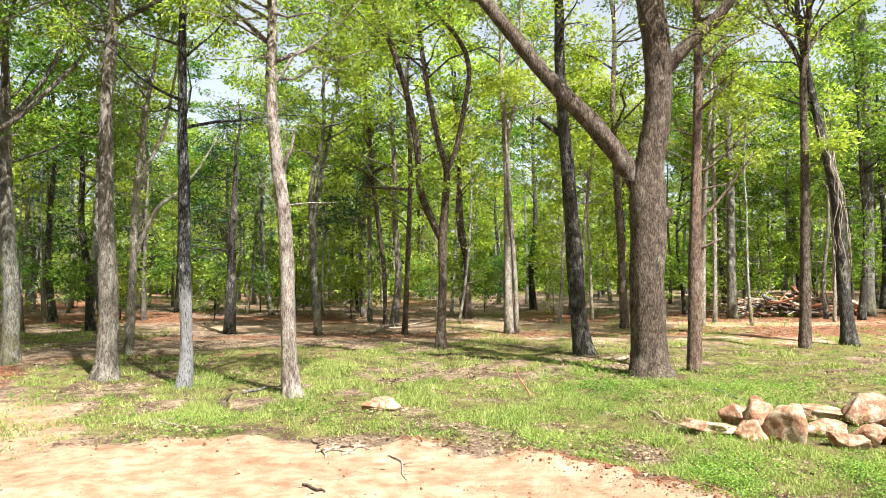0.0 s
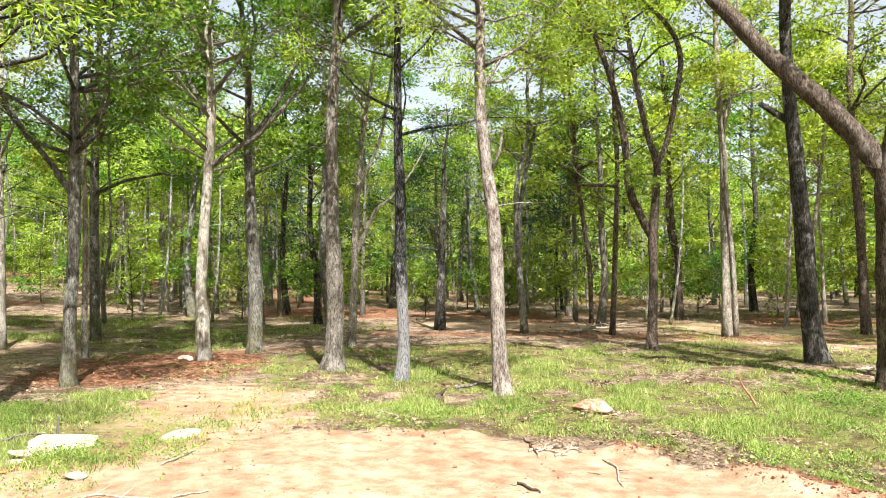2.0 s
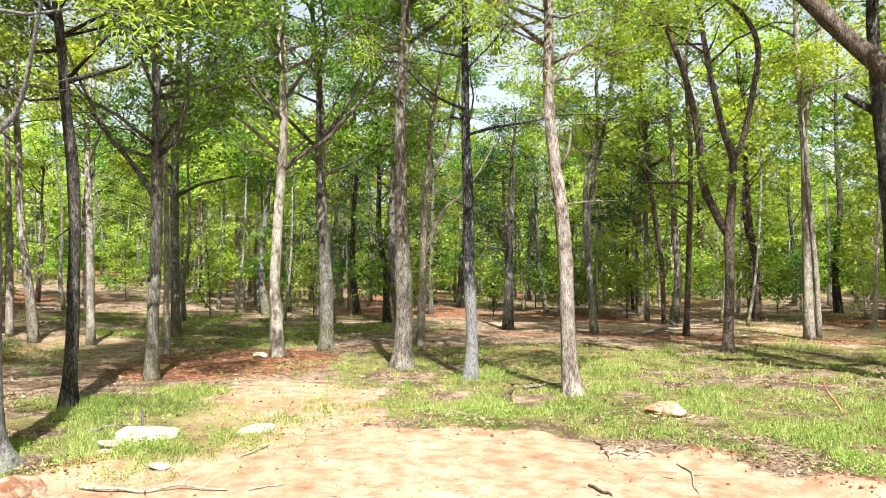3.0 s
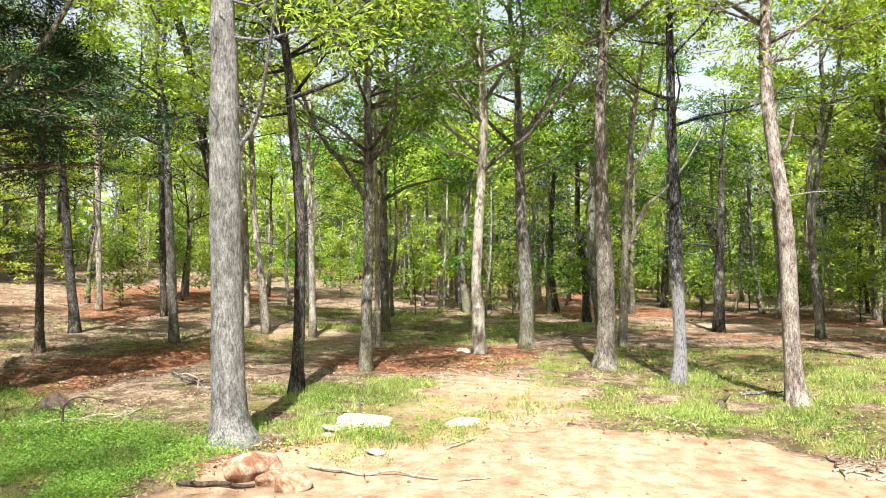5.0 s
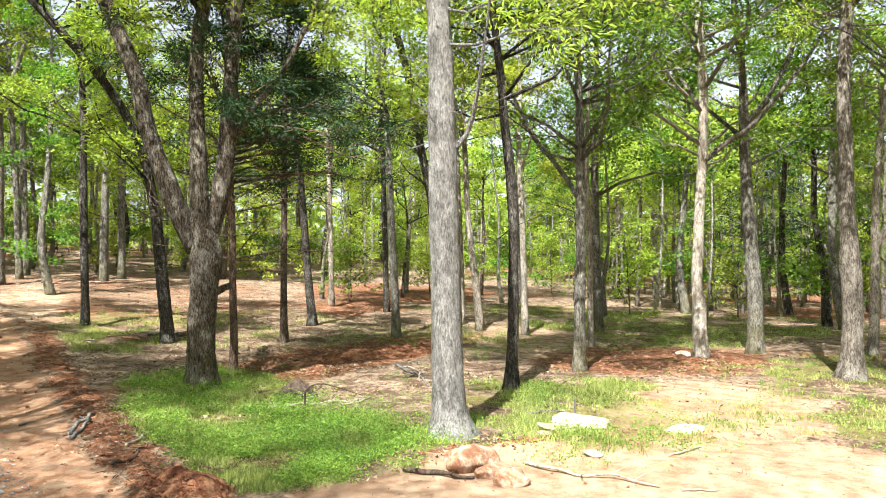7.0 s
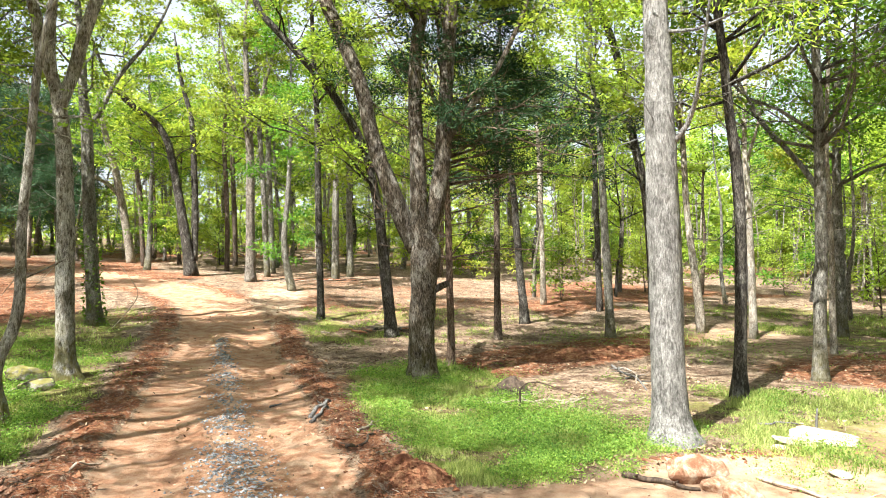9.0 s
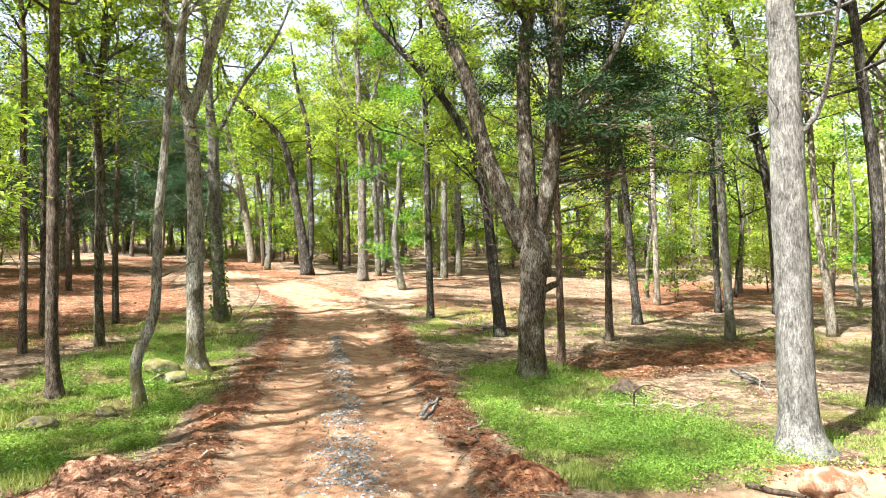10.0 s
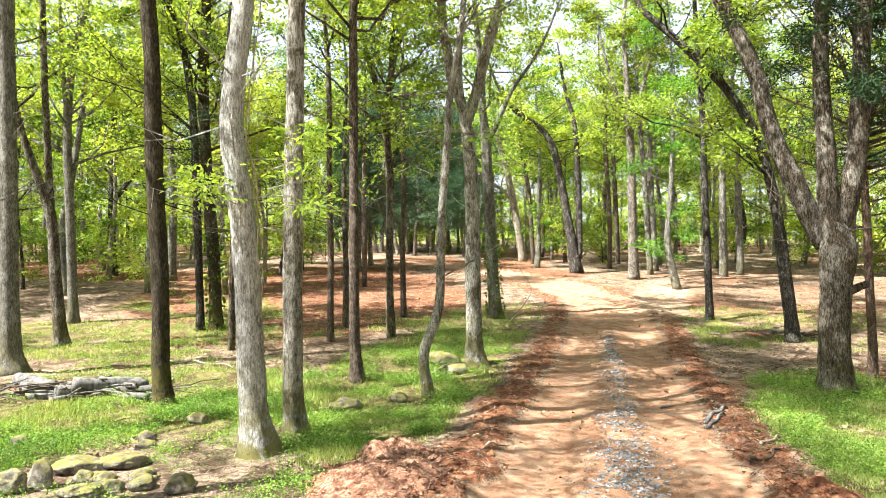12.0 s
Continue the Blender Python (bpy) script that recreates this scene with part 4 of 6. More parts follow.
tree(-9.32, 21.00, "pale", 18,
     [(0, -0, 0.159), (0.08, 0.97, 0.132), (0.14, 2.38, 0.115), (0.18, 3.97, 0.106), (0.29, 5.56, 0.089), (0.49, 7.33, 0.071), (0.74, 8.92, 0.053)],
     [[(0.18, 2.91, 0.071), (0.57, 3.87, 0.07), (0.92, 4.48, 0.061), (1.26, 4.73, 0.044)],
      [(0.25, 5.03, 0.062), (0.95, 6.6, 0.053), (1.23, 7.99, 0.044)]], leafy=1)
tree(-5.46, 14.96, "snag", 17,
     [(0, -0, 0.191), (0.05, 0.36, 0.149), (0.06, 0.95, 0.125), (0.03, 1.91, 0.126), (0, 2.75, 0.132), (0.01, 3.95, 0.12), (-0.03, 5.16, 0.103), (-0.04, 6.38, 0.085), (-0.03, 8.22, 0.073)], dead=1)
tree(-2.92, 13.84, "birch", 18,
     [(-0, -0, 0.24), (-0.05, 0.38, 0.171), (-0.08, 0.97, 0.146), (-0.1, 1.78, 0.141), (-0.12, 2.68, 0.137), (-0.19, 3.7, 0.127), (-0.3, 4.53, 0.123), (-0.39, 5.47, 0.108), (-0.41, 6.51, 0.103), (-0.39, 7.34, 0.093)],
     [[(-0.39, 6.04, 0.036), (-0.18, 6.32, 0.031), (0.01, 6.6, 0.025), (0.47, 6.9, 0.02)],
      [(-0.14, 4.54, 0.041), (-0.03, 4.81, 0.03), (0.03, 5.23, 0.02)]], sprays=[(-1.8, 6.9), (1.3, 7.0), (-0.9, 6.2), (2.2, 7.4), (-2.4, 7.6)], leafy=1)
tree(-4.76, 27.32, "grey", 16,
     [(0, 0, 0.155), (-0.11, 1.16, 0.127), (-0.2, 2.53, 0.117), (-0.2, 4.29, 0.108), (0.04, 6.04, 0.088), (0.42, 7.77, 0.068)])
tree(-8.52, 28.38, "dark", 9.5,
     [(0, 0, 0.263), (0.02, 1.03, 0.219), (0.08, 3, 0.165), (0.15, 4.76, 0.143), (0.22, 6.3, 0.099)], dead=1)
tree(-12.31, 12.65, "grey", 19,
     [(0, 0, 0.193), (0, 0.62, 0.145), (0.02, 1.58, 0.131), (0.07, 2.83, 0.125), (0.07, 4.22, 0.118), (0.08, 5.62, 0.105), (0.06, 7.02, 0.091), (0.04, 8.44, 0.077)],
     [[(0.07, 4.08, 0.07), (-0.23, 4.64, 0.063), (-0.57, 5.12, 0.056), (-1.05, 5.81, 0.042)]], leafy=2)
tree(-18.77, 20.54, "grey", 18,
     [(0, 0, 0.186), (-0.04, 1.49, 0.165), (-0.07, 3.68, 0.154), (-0.08, 5.45, 0.143), (-0.03, 7.67, 0.122), (0.07, 9.89, 0.1)], leafy=2, wide=1.3)
tree(-15.81, 16.87, "pale", 16,
     [(0, 0, 0.1), (-0.01, 1.3, 0.091), (-0, 2.94, 0.082), (-0.03, 4.59, 0.073), (-0.06, 6.05, 0.064)])
tree(-11.22, 9.50, "dark", 17,
     [(0, 0, 0.214), (0.02, 0.5, 0.13), (0.05, 1.29, 0.113), (0.07, 2.42, 0.102), (0.08, 3.33, 0.102), (0.03, 4.47, 0.103), (-0.07, 5.39, 0.091), (-0.16, 6.53, 0.08), (-0.29, 7.91, 0.074)], leafy=1)
tree(-19.64, 17.55, "white", 15,
     [(-0, 0, 0.164), (0, 1.12, 0.123), (-0.03, 3.17, 0.113), (-0.09, 5.02, 0.103), (-0.15, 6.67, 0.082)],
     [[(-0.09, 6.05, 0.062), (0.2, 6.89, 0.052), (0.36, 7.51, 0.041)]])
tree(-8.83, 6.25, "greyfur", 21,
     [(0, 0, 0.424), (-0.03, 0.19, 0.315), (-0.05, 0.44, 0.258), (-0.07, 1.14, 0.234), (-0.08, 2.28, 0.227), (-0.1, 3.09, 0.219), (-0.11, 3.9, 0.212), (-0.13, 4.72, 0.204), (-0.12, 5.55, 0.196), (-0.16, 6.37, 0.18)],
     [[(0.12, 4.31, 0.041), (0.25, 4.49, 0.037), (0.34, 4.71, 0.033), (0.41, 5.09, 0.025)]], wide=1.5, sprays=[(1.9, 5.4), (1.5, 6.0), (-1.2, 6.4)])
tree(-27.75, 19.43, "dark", 18,
     [(0, 0, 0.256), (-0.1, 2.81, 0.23), (-0.3, 5.37, 0.205), (-0.75, 7.67, 0.192), (-1.16, 10.22, 0.179), (-1.58, 12.24, 0.178), (-2.21, 14.24, 0.165)], leafy=1)
tree(-21.21, 13.01, "grey", 18,
     [(0, 0, 0.202), (-0.02, 0.82, 0.147), (-0.08, 2.29, 0.138), (-0.15, 3.76, 0.129), (-0.21, 5.61, 0.11), (-0.3, 7.45, 0.092), (-0.55, 9.29, 0.074)], leafy=1)
tree(-28.58, 17.10, "dark", 17,
     [(0, -0, 0.147), (-0.05, 1.96, 0.135), (-0.09, 4.41, 0.123), (-0.14, 6.88, 0.111)])
tree(-24.87, 11.60, "dark", 16,
     [(0, 0, 0.231), (-0.07, 0.77, 0.173), (-0.18, 1.92, 0.154), (-0.3, 3.65, 0.144), (-0.41, 5.19, 0.125), (-0.63, 7.1, 0.105)], leafy=1)
tree(-21.42, 8.99, "brown", 12,
     [(0, 0, 0.159), (-0.02, 0.67, 0.119), (-0.02, 2.26, 0.104), (-0.01, 3.85, 0.096), (0.01, 5.94, 0.08), (0.03, 7.56, 0.064)], juniper=1)
tree(-31.25, 15.61, "pale", 17,
     [(0, 0, 0.174), (-0.01, 1.49, 0.137), (-0.05, 3.73, 0.125), (-0.11, 6.23, 0.112)])
tree(-21.49, 16.95, "pale", 17,
     [(0, 0, 0.189), (-0.08, 1.05, 0.157), (-0.22, 2.31, 0.136), (-0.43, 4.4, 0.115), (-0.51, 6.51, 0.105), (-0.59, 8.62, 0.084)], leafy=1)
tree(-23.53, 17.63, "pale", 17,
     [(-0, -0, 0.145), (-0.02, 1.79, 0.123), (-0.05, 3.58, 0.112), (-0.11, 5.84, 0.09)])
tree(-15.12, 4.48, "mossy", 16,
     [(0, 0, 0.392), (-0.01, 0.39, 0.306), (-0.01, 1, 0.282), (0.04, 1.98, 0.283), (0.08, 2.72, 0.332), (-0.04, 3.4, 0.21), (-0.07, 4.58, 0.173), (-0.12, 5.82, 0.149), (-0.1, 7.07, 0.137), (0.08, 8.33, 0.131)],
     [[(-0.11, 2.84, 0.222), (-0.35, 3.34, 0.222), (-0.65, 4.09, 0.198), (-1.04, 5.15, 0.174), (-1.28, 6.28, 0.162), (-1.73, 7.49, 0.15), (-2.12, 8.38, 0.138)],
      [(0.18, 3.09, 0.185), (0.33, 3.83, 0.185), (0.45, 4.57, 0.173), (0.54, 5.81, 0.161), (0.61, 7.06, 0.149), (0.7, 8.31, 0.137)],
      [(0.49, 5.04, 0.093), (0.78, 5.49, 0.087), (1.09, 5.92, 0.08), (1.57, 6.56, 0.062)],
      [(0.21, 1.86, 0.086), (0.44, 1.98, 0.074), (0.58, 2.03, 0.068)]], wide=1.3)
tree(-16.79, 5.72, "red", 11,
     [(0, 0, 0.11), (0.02, 0.8, 0.09), (-0.01, 2.04, 0.083), (-0.02, 3.15, 0.083), (-0.06, 4.26, 0.076), (-0.11, 5.52, 0.063), (-0.15, 6.92, 0.049)], juniper=2)
tree(-22.46, 5.75, "dark", 13,
     [(-0, -0, 0.254), (-0.07, 0.63, 0.2), (-0.19, 1.73, 0.182), (-0.34, 3.37, 0.164), (-0.51, 4.56, 0.146), (-0.87, 6.03, 0.137), (-1.54, 7.33, 0.128), (-2.45, 8.54, 0.12), (-3.36, 9.57, 0.111), (-4.19, 10.51, 0.101)], leafy=1)
tree(-26.64, 4.15, "dark", 17,
     [(0, 0, 0.169), (-0.02, 0.74, 0.137), (-0.05, 2.21, 0.127), (-0.1, 4.54, 0.127), (-0.13, 7.31, 0.106), (-0.23, 9.24, 0.096)], leafy=1)
tree(-44.21, 8.81, "grey", 18,
     [(0, 0, 0.231), (-0.02, 1.78, 0.214), (-0.05, 3.92, 0.196), (-0.06, 6.78, 0.179)])
tree(-41.51, 7.38, "grey", 18,
     [(0, 0, 0.249), (0.01, 1.89, 0.216), (0.02, 3.89, 0.2), (0.07, 6.57, 0.167)])
tree(-40.57, 2.54, "greybrown", 18,
     [(-0, -0, 0.347), (0, 1.2, 0.268), (-0.02, 3.73, 0.237), (-0.02, 6.26, 0.222), (-0.14, 9.45, 0.19), (-0.25, 12, 0.143)],
     [[(-0.05, 7.54, 0.143), (-0.63, 9.75, 0.127), (-1.25, 11.96, 0.095)],
      [(-0.01, 8.18, 0.127), (0.62, 10.44, 0.112), (1.16, 12.39, 0.096)]])
tree(-43.45, 3.70, "grey", 18,
     [(0, 0, 0.187), (-0.13, 2.38, 0.17), (-0.25, 5.45, 0.153), (-0.48, 8.87, 0.137)])
tree(-45.86, 4.24, "grey", 18,
     [(0, 0, 0.198), (-0.1, 2.3, 0.18), (-0.2, 5.55, 0.162), (-0.29, 9.17, 0.144)])
tree(-43.55, -0.53, "dark", 15,
     [(0, 0, 0.432), (-0.16, 1.1, 0.332), (-0.45, 2.92, 0.265), (-0.83, 5.24, 0.232), (-1.31, 7.56, 0.199), (-2.1, 8.85, 0.165), (-3.51, 9.84, 0.131)],
     [[(0.13, 0.93, 0.233), (0.19, 2.93, 0.2), (0.13, 5.94, 0.2), (-0.03, 8.95, 0.167), (-0.52, 10.94, 0.133)]])
tree(-52.88, -4.49, "pale", 15,
     [(0, 0, 0.317), (-0.19, 1.43, 0.277), (-0.57, 3.8, 0.257), (-1.02, 6.17, 0.237), (-1.7, 8.91, 0.197), (-2.07, 10.87, 0.157)],
     [[(-0.87, 4.67, 0.158), (-1.5, 5.36, 0.138), (-2.31, 5.8, 0.117)]])
tree(-50.36, -3.56, "brown", 14,
     [(-0, 0, 0.151), (-0.11, 2.31, 0.152), (-0.26, 4.97, 0.152), (-0.74, 7.99, 0.133)])
tree(-47.10, 1.51, "brown", 16,
     [(0, 0, 0.164), (0.04, 2.18, 0.146), (-0.03, 5.1, 0.146), (-0.17, 8.03, 0.128)])
tree(-51.63, 2.25, "brown", 16,
     [(0, 0, 0.18), (-0.04, 2.44, 0.16), (-0.15, 5.66, 0.16), (-0.22, 8.48, 0.141)])
tree(-25.88, -3.29, "grey", 18,
     [(0, 0, 0.323), (-0.06, 0.61, 0.238), (-0.11, 1.56, 0.219), (-0.19, 3.27, 0.209), (-0.27, 5.18, 0.191), (-0.31, 6.52, 0.181), (-0.42, 7.47, 0.143), (-0.46, 8.81, 0.124), (-0.57, 10.15, 0.105)],
     [[(-0.22, 6.48, 0.115), (0.04, 6.89, 0.096), (0.62, 8.18, 0.078), (1.46, 9.36, 0.059)]], ivy=1)
tree(-17.37, -2.77, "lichen", 16,
     [(0, 0, 0.326), (-0.04, 0.4, 0.219), (-0.05, 1.03, 0.195), (-0.06, 2.28, 0.189), (-0.06, 3.42, 0.177), (-0.09, 4.68, 0.164), (-0.18, 5.75, 0.152), (-0.32, 6.44, 0.126), (-0.54, 6.99, 0.125), (-0.64, 7.67, 0.119), (-0.75, 8.42, 0.113)],
     [[(-0.17, 5.88, 0.126), (0.05, 6.58, 0.127), (0.21, 7.27, 0.128), (0.57, 8.48, 0.116)],
      [(-0.31, 6.44, 0.088), (-0.36, 7.14, 0.082), (-0.32, 7.97, 0.07), (-0.25, 8.62, 0.063)]])
tree(-13.53, -3.10, "lichen", 13,
     [(0, 0, 0.133), (-0.05, 0.26, 0.109), (-0.11, 0.61, 0.1), (-0.07, 0.97, 0.095), (0.12, 1.44, 0.096), (0.22, 2.01, 0.087), (0.24, 3.17, 0.077), (0.32, 4.15, 0.073), (0.39, 5.13, 0.069), (0.45, 5.83, 0.064), (0.58, 6.6, 0.054)])
tree(-21.06, -5.87, "mossy", 15,
     [(0, 0, 0.14), (-0.03, 0.89, 0.111), (-0.07, 2.07, 0.104), (-0.03, 3.55, 0.104), (-0.02, 4.89, 0.104), (-0.14, 6.61, 0.104), (0.01, 8.06, 0.082), (0.07, 9.28, 0.075)],
     [[(-0.16, 6.68, 0.074), (-0.4, 7.4, 0.067), (-0.63, 8.25, 0.059)]], leafy=1)
tree(-9.32, -4.51, "birchgrey", 16,
     [(0, 0, 0.335), (-0.04, 0.21, 0.251), (-0.09, 0.51, 0.201), (-0.13, 1.16, 0.179), (-0.16, 1.92, 0.175), (-0.22, 2.91, 0.168), (-0.31, 3.67, 0.164), (-0.39, 4.44, 0.153), (-0.32, 5.37, 0.146), (-0.23, 6.15, 0.139)], wide=1.0, sprout=1, vine=1)
tree(-10.41, -4.45, "lichen", 16,
     [(0, 0, 0.228), (-0.03, 0.28, 0.169), (-0.06, 0.66, 0.152), (-0.06, 1.5, 0.144), (-0.06, 2.69, 0.145), (-0.05, 3.97, 0.137), (-0.02, 5.26, 0.133), (0.01, 6.56, 0.129)])
tree(-14.89, -4.96, "brown", 15,
     [(0, 0, 0.192), (-0.03, 0.41, 0.132), (-0.06, 1.13, 0.114), (-0.06, 2.69, 0.109), (-0.06, 5.12, 0.097), (-0.06, 6.96, 0.091), (-0.04, 8.2, 0.086)])
tree(-19.94, -7.40, "brown", 15,
     [(0, 0, 0.106), (0, 1.09, 0.098), (0.01, 2.57, 0.09), (-0.02, 5.04, 0.082), (-0.03, 7.53, 0.074)])
tree(-21.24, -5.97, "lichen", 14,
     [(0, -0, 0.129), (-0.01, 0.8, 0.112), (-0, 2.52, 0.112), (-0.02, 5.11, 0.112), (-0.12, 6.94, 0.113), (0.2, 8.6, 0.087), (0.42, 10.01, 0.07)],
     [[(-0.15, 6.85, 0.078), (-0.41, 7.8, 0.069), (-0.75, 8.94, 0.052)]], leafy=1)
tree(-12.05, -7.65, "furrow", 17,
     [(-0, -0, 0.245), (-0.06, 0.27, 0.174), (-0.09, 0.78, 0.158), (-0.11, 2.21, 0.154), (-0.19, 3.74, 0.154), (-0.25, 5.29, 0.154), (-0.27, 6.32, 0.144), (-0.34, 7.36, 0.144)])
tree(-14.37, -13.00, "grey", 18,
     [(0, 0, 0.449), (-0.01, 0.35, 0.27), (-0.03, 0.92, 0.218), (-0.06, 2.08, 0.199), (-0.11, 4.66, 0.194), (-0.16, 7.26, 0.181), (-0.2, 8.56, 0.175)])
tree(-18.33, -14.93, "mossy", 13,
     [(0, 0, 0.276), (-0.06, 0.57, 0.187), (-0.16, 1.79, 0.162), (-0.3, 3.65, 0.146), (-0.58, 4.61, 0.121), (-0.82, 5.33, 0.112), (-1.09, 6.24, 0.096), (-1.32, 7.37, 0.08)],
     [[(-0.32, 3.81, 0.114), (-0.4, 5.52, 0.097), (-0.49, 7.47, 0.089), (-0.58, 9.92, 0.081)]])
tree(-22.02, -17.48, "grey", 16,
     [(0, 0, 0.215), (-0.04, 0.82, 0.166), (-0.13, 3.36, 0.156), (-0.24, 5.91, 0.147), (-0.23, 7.68, 0.137), (-0.01, 9.7, 0.109), (0.34, 11.35, 0.1)],
     [[(-0.27, 7.28, 0.088), (-0.4, 8.65, 0.078), (-0.48, 10.22, 0.059)]], leafy=1)
tree(-21.81, -12.00, "furrow", 17,
     [(0, 0, 0.296), (-0.04, 0.68, 0.213), (-0.11, 2.44, 0.204), (-0.33, 5.23, 0.186), (-0.44, 8.03, 0.167), (-0.36, 10.86, 0.15)], ivy=1, leafy=1)
tree(-21.71, -12.53, "dark", 15,
     [(0, 0, 0.157), (-0.02, 0.96, 0.13), (-0.1, 3.37, 0.13), (-0.25, 7.1, 0.13), (-0.61, 9.51, 0.102), (-1, 10.79, 0.083)], leafy=1)
tree(-35.34, -22.11, "grey", 17,
     [(0, 0, 0.307), (0.02, 1.44, 0.246), (0.07, 4.52, 0.215), (-0.12, 8.22, 0.17), (-0.43, 12.24, 0.123)])
tree(-37.69, -27.32, "dark", 16,
     [(0, 0, 0.3), (-0.1, 1.56, 0.25), (-0.12, 4.57, 0.2), (-0.08, 7.93, 0.167), (0.05, 11.31, 0.134)],
     [[(-0.09, 4.24, 0.15), (0.7, 5.44, 0.135), (1.65, 6.68, 0.102)],
      [(-0.13, 6.24, 0.134), (-0.54, 8.9, 0.117), (-0.86, 11.89, 0.083)]])
tree(-34.64, -10.98, "brown", 15,
     [(-0, 0, 0.142), (0.01, 1.62, 0.142), (-0.01, 3.9, 0.128)])

tree(-22.7, -7.9, "mossy", 12,
     [(0, 0, 0.11), (0.02, 2.0, 0.095), (-0.03, 4.5, 0.08), (0.02, 7.0, 0.06)], juniper=3)
tree(-25.4, -6.6, "brown", 13,
     [(0, 0, 0.12), (-0.03, 2.2, 0.10), (0.02, 4.8, 0.085), (0.0, 7.5, 0.06)], juniper=3)
tree(-18.2, -9.6, "mossy", 12,
     [(0, 0, 0.10), (0.03, 2.0, 0.09), (0.05, 4.5, 0.075), (0.02, 7.0, 0.055)], juniper=3)

# unseen trees added behind the clearing so their crowns dapple the track and its verge
tree(-5.6, -7.6, "grey", 14, [(0, 0, 0.2), (0.05, 2, 0.16), (0.1, 4.5, 0.14), (0.0, 7.0, 0.12)], wide=0.8)
tree(-7.5, -11.5, "grey", 18, [(0, 0, 0.24), (0.05, 2, 0.18), (0.1, 4.5, 0.17), (0.0, 7.5, 0.15)])
tree(-3.6, -4.8, "grey", 15, [(0, 0, 0.24), (0.05, 2, 0.18), (0.1, 4.5, 0.17), (0.0, 7.5, 0.15)], wide=1.25)


# ---- woods beyond: repeats of a few grown trees ----
def wild_tree(seed, h, r0, kind):
    """A tree grown at the origin, with trunk, branches and crown; kind: broad, pine or sapling."""
    rng = np.random.default_rng(seed)
    root = new({"pine": "pine_tree", "sapling": "sapling", "pole": "slender_tree"}.get(kind, "woodland_tree"))
    k = 7
    zz = np.linspace(-0.15, h, k)
    sway = np.cumsum(rng.normal(0, 0.02 * h / k * 4, (k, 2)), 0)
    sway -= sway[0]
    full = np.stack([sway[:, 0], sway[:, 1], zz, r0 * (1 - 0.9 * (zz + 0.15) / (h + 0.15)) + 0.01], -1)
    full[0, 3] *= 1.25
    line = spline(full, 0.5)
    starts = []
    lo = h * {"broad": 0.36, "pine": 0.2, "sapling": 0.12, "pole": 0.62}[kind]
    count = {"broad": 26, "pine": 36, "sapling": 14, "pole": 9}[kind]
    for _ in range(count):
        ok = np.where(line[:, 2] > lo)[0]
        q = rng.choice(ok)
        frac = (line[q, 2] - lo) / (h - lo)
        a = rng.uniform(0, 6.283)
        L = {"broad": rng.uniform(1.6, 4.0), "pine": rng.uniform(1.2, 2.8), "sapling": rng.uniform(0.5, 1.5), "pole": rng.uniform(0.8, 2.0)}[kind] * (1.1 - 0.6 * frac)
        starts.append((line[q, :3].copy(), unit(np.array([math.cos(a), math.sin(a), (0.1 if kind == "pine" else 0.42) + 0.5 * frac + rng.normal(0, 0.2)])), L, 0.012 + 0.012 * L))
    if kind == "broad":
        for _ in range(5):
            starts.append((line[int(len(line) * rng.uniform(0.12, 0.35)), :3].copy(), unit(np.array([rng.normal(), rng.normal(), 0.1])), rng.uniform(0.8, 1.8), 0.02))
    per, leaf, spread = {"broad": (210, (0.17, 0.105), 0.27), "pine": (150, (0.34, 0.05), 0.3), "sapling": (70, (0.14, 0.09), 0.24), "pole": (90, (0.205, 0.135), 0.32)}[kind]
    wood, lv = grow(starts, rng, 1.5 if kind != "sapling" else 0.8, per, leaf, spread, 4, simple=True)
    wood = joined([wood, *bare_twigs(line, rng, 14 if kind in ("pole", "broad") else 0, 0.12 * h, 0.6 * h, 1.5)])
    bark = BARK[("grey", "brown", "dark", "pale", "greybrown", "lichen")[seed % 6]]
    v, f = tube(line, 7, 0.02, 0.15, rng)
    part("trunk", mesh_from("trunk", v, f, bark), root)
    part("branchwork", mesh_from("branchwork", *wood, bark), root, kind="stuff")
    green = LEAF["pine"] if kind == "pine" else LEAF[("oak", "fresh", "deep", "fresh")[seed % 4]]
    part("crown", mesh_from("crown", *lv, green, False), root, kind="stuff")
    label = {"broad": "slim woodland tree with a leafy spring crown", "pine": "dark blue-green pine standing among broadleaf trees", "sapling": "young leafy sapling at the edge of the woods", "pole": "thin straight stem deep in the dense woods"}[kind]
    return tagged(root, label, "tree" if kind != "sapling" else "sapling", {"broad": "background woods", "pine": "background pines", "sapling": "undergrowth saplings", "pole": "inner woods stems"}[kind])


def pole_tree(seed, h, r0):
    """A thin, nearly bare stem of the dense inner woods, with a small crown."""
    return wild_tree(seed, h, r0, "pole")


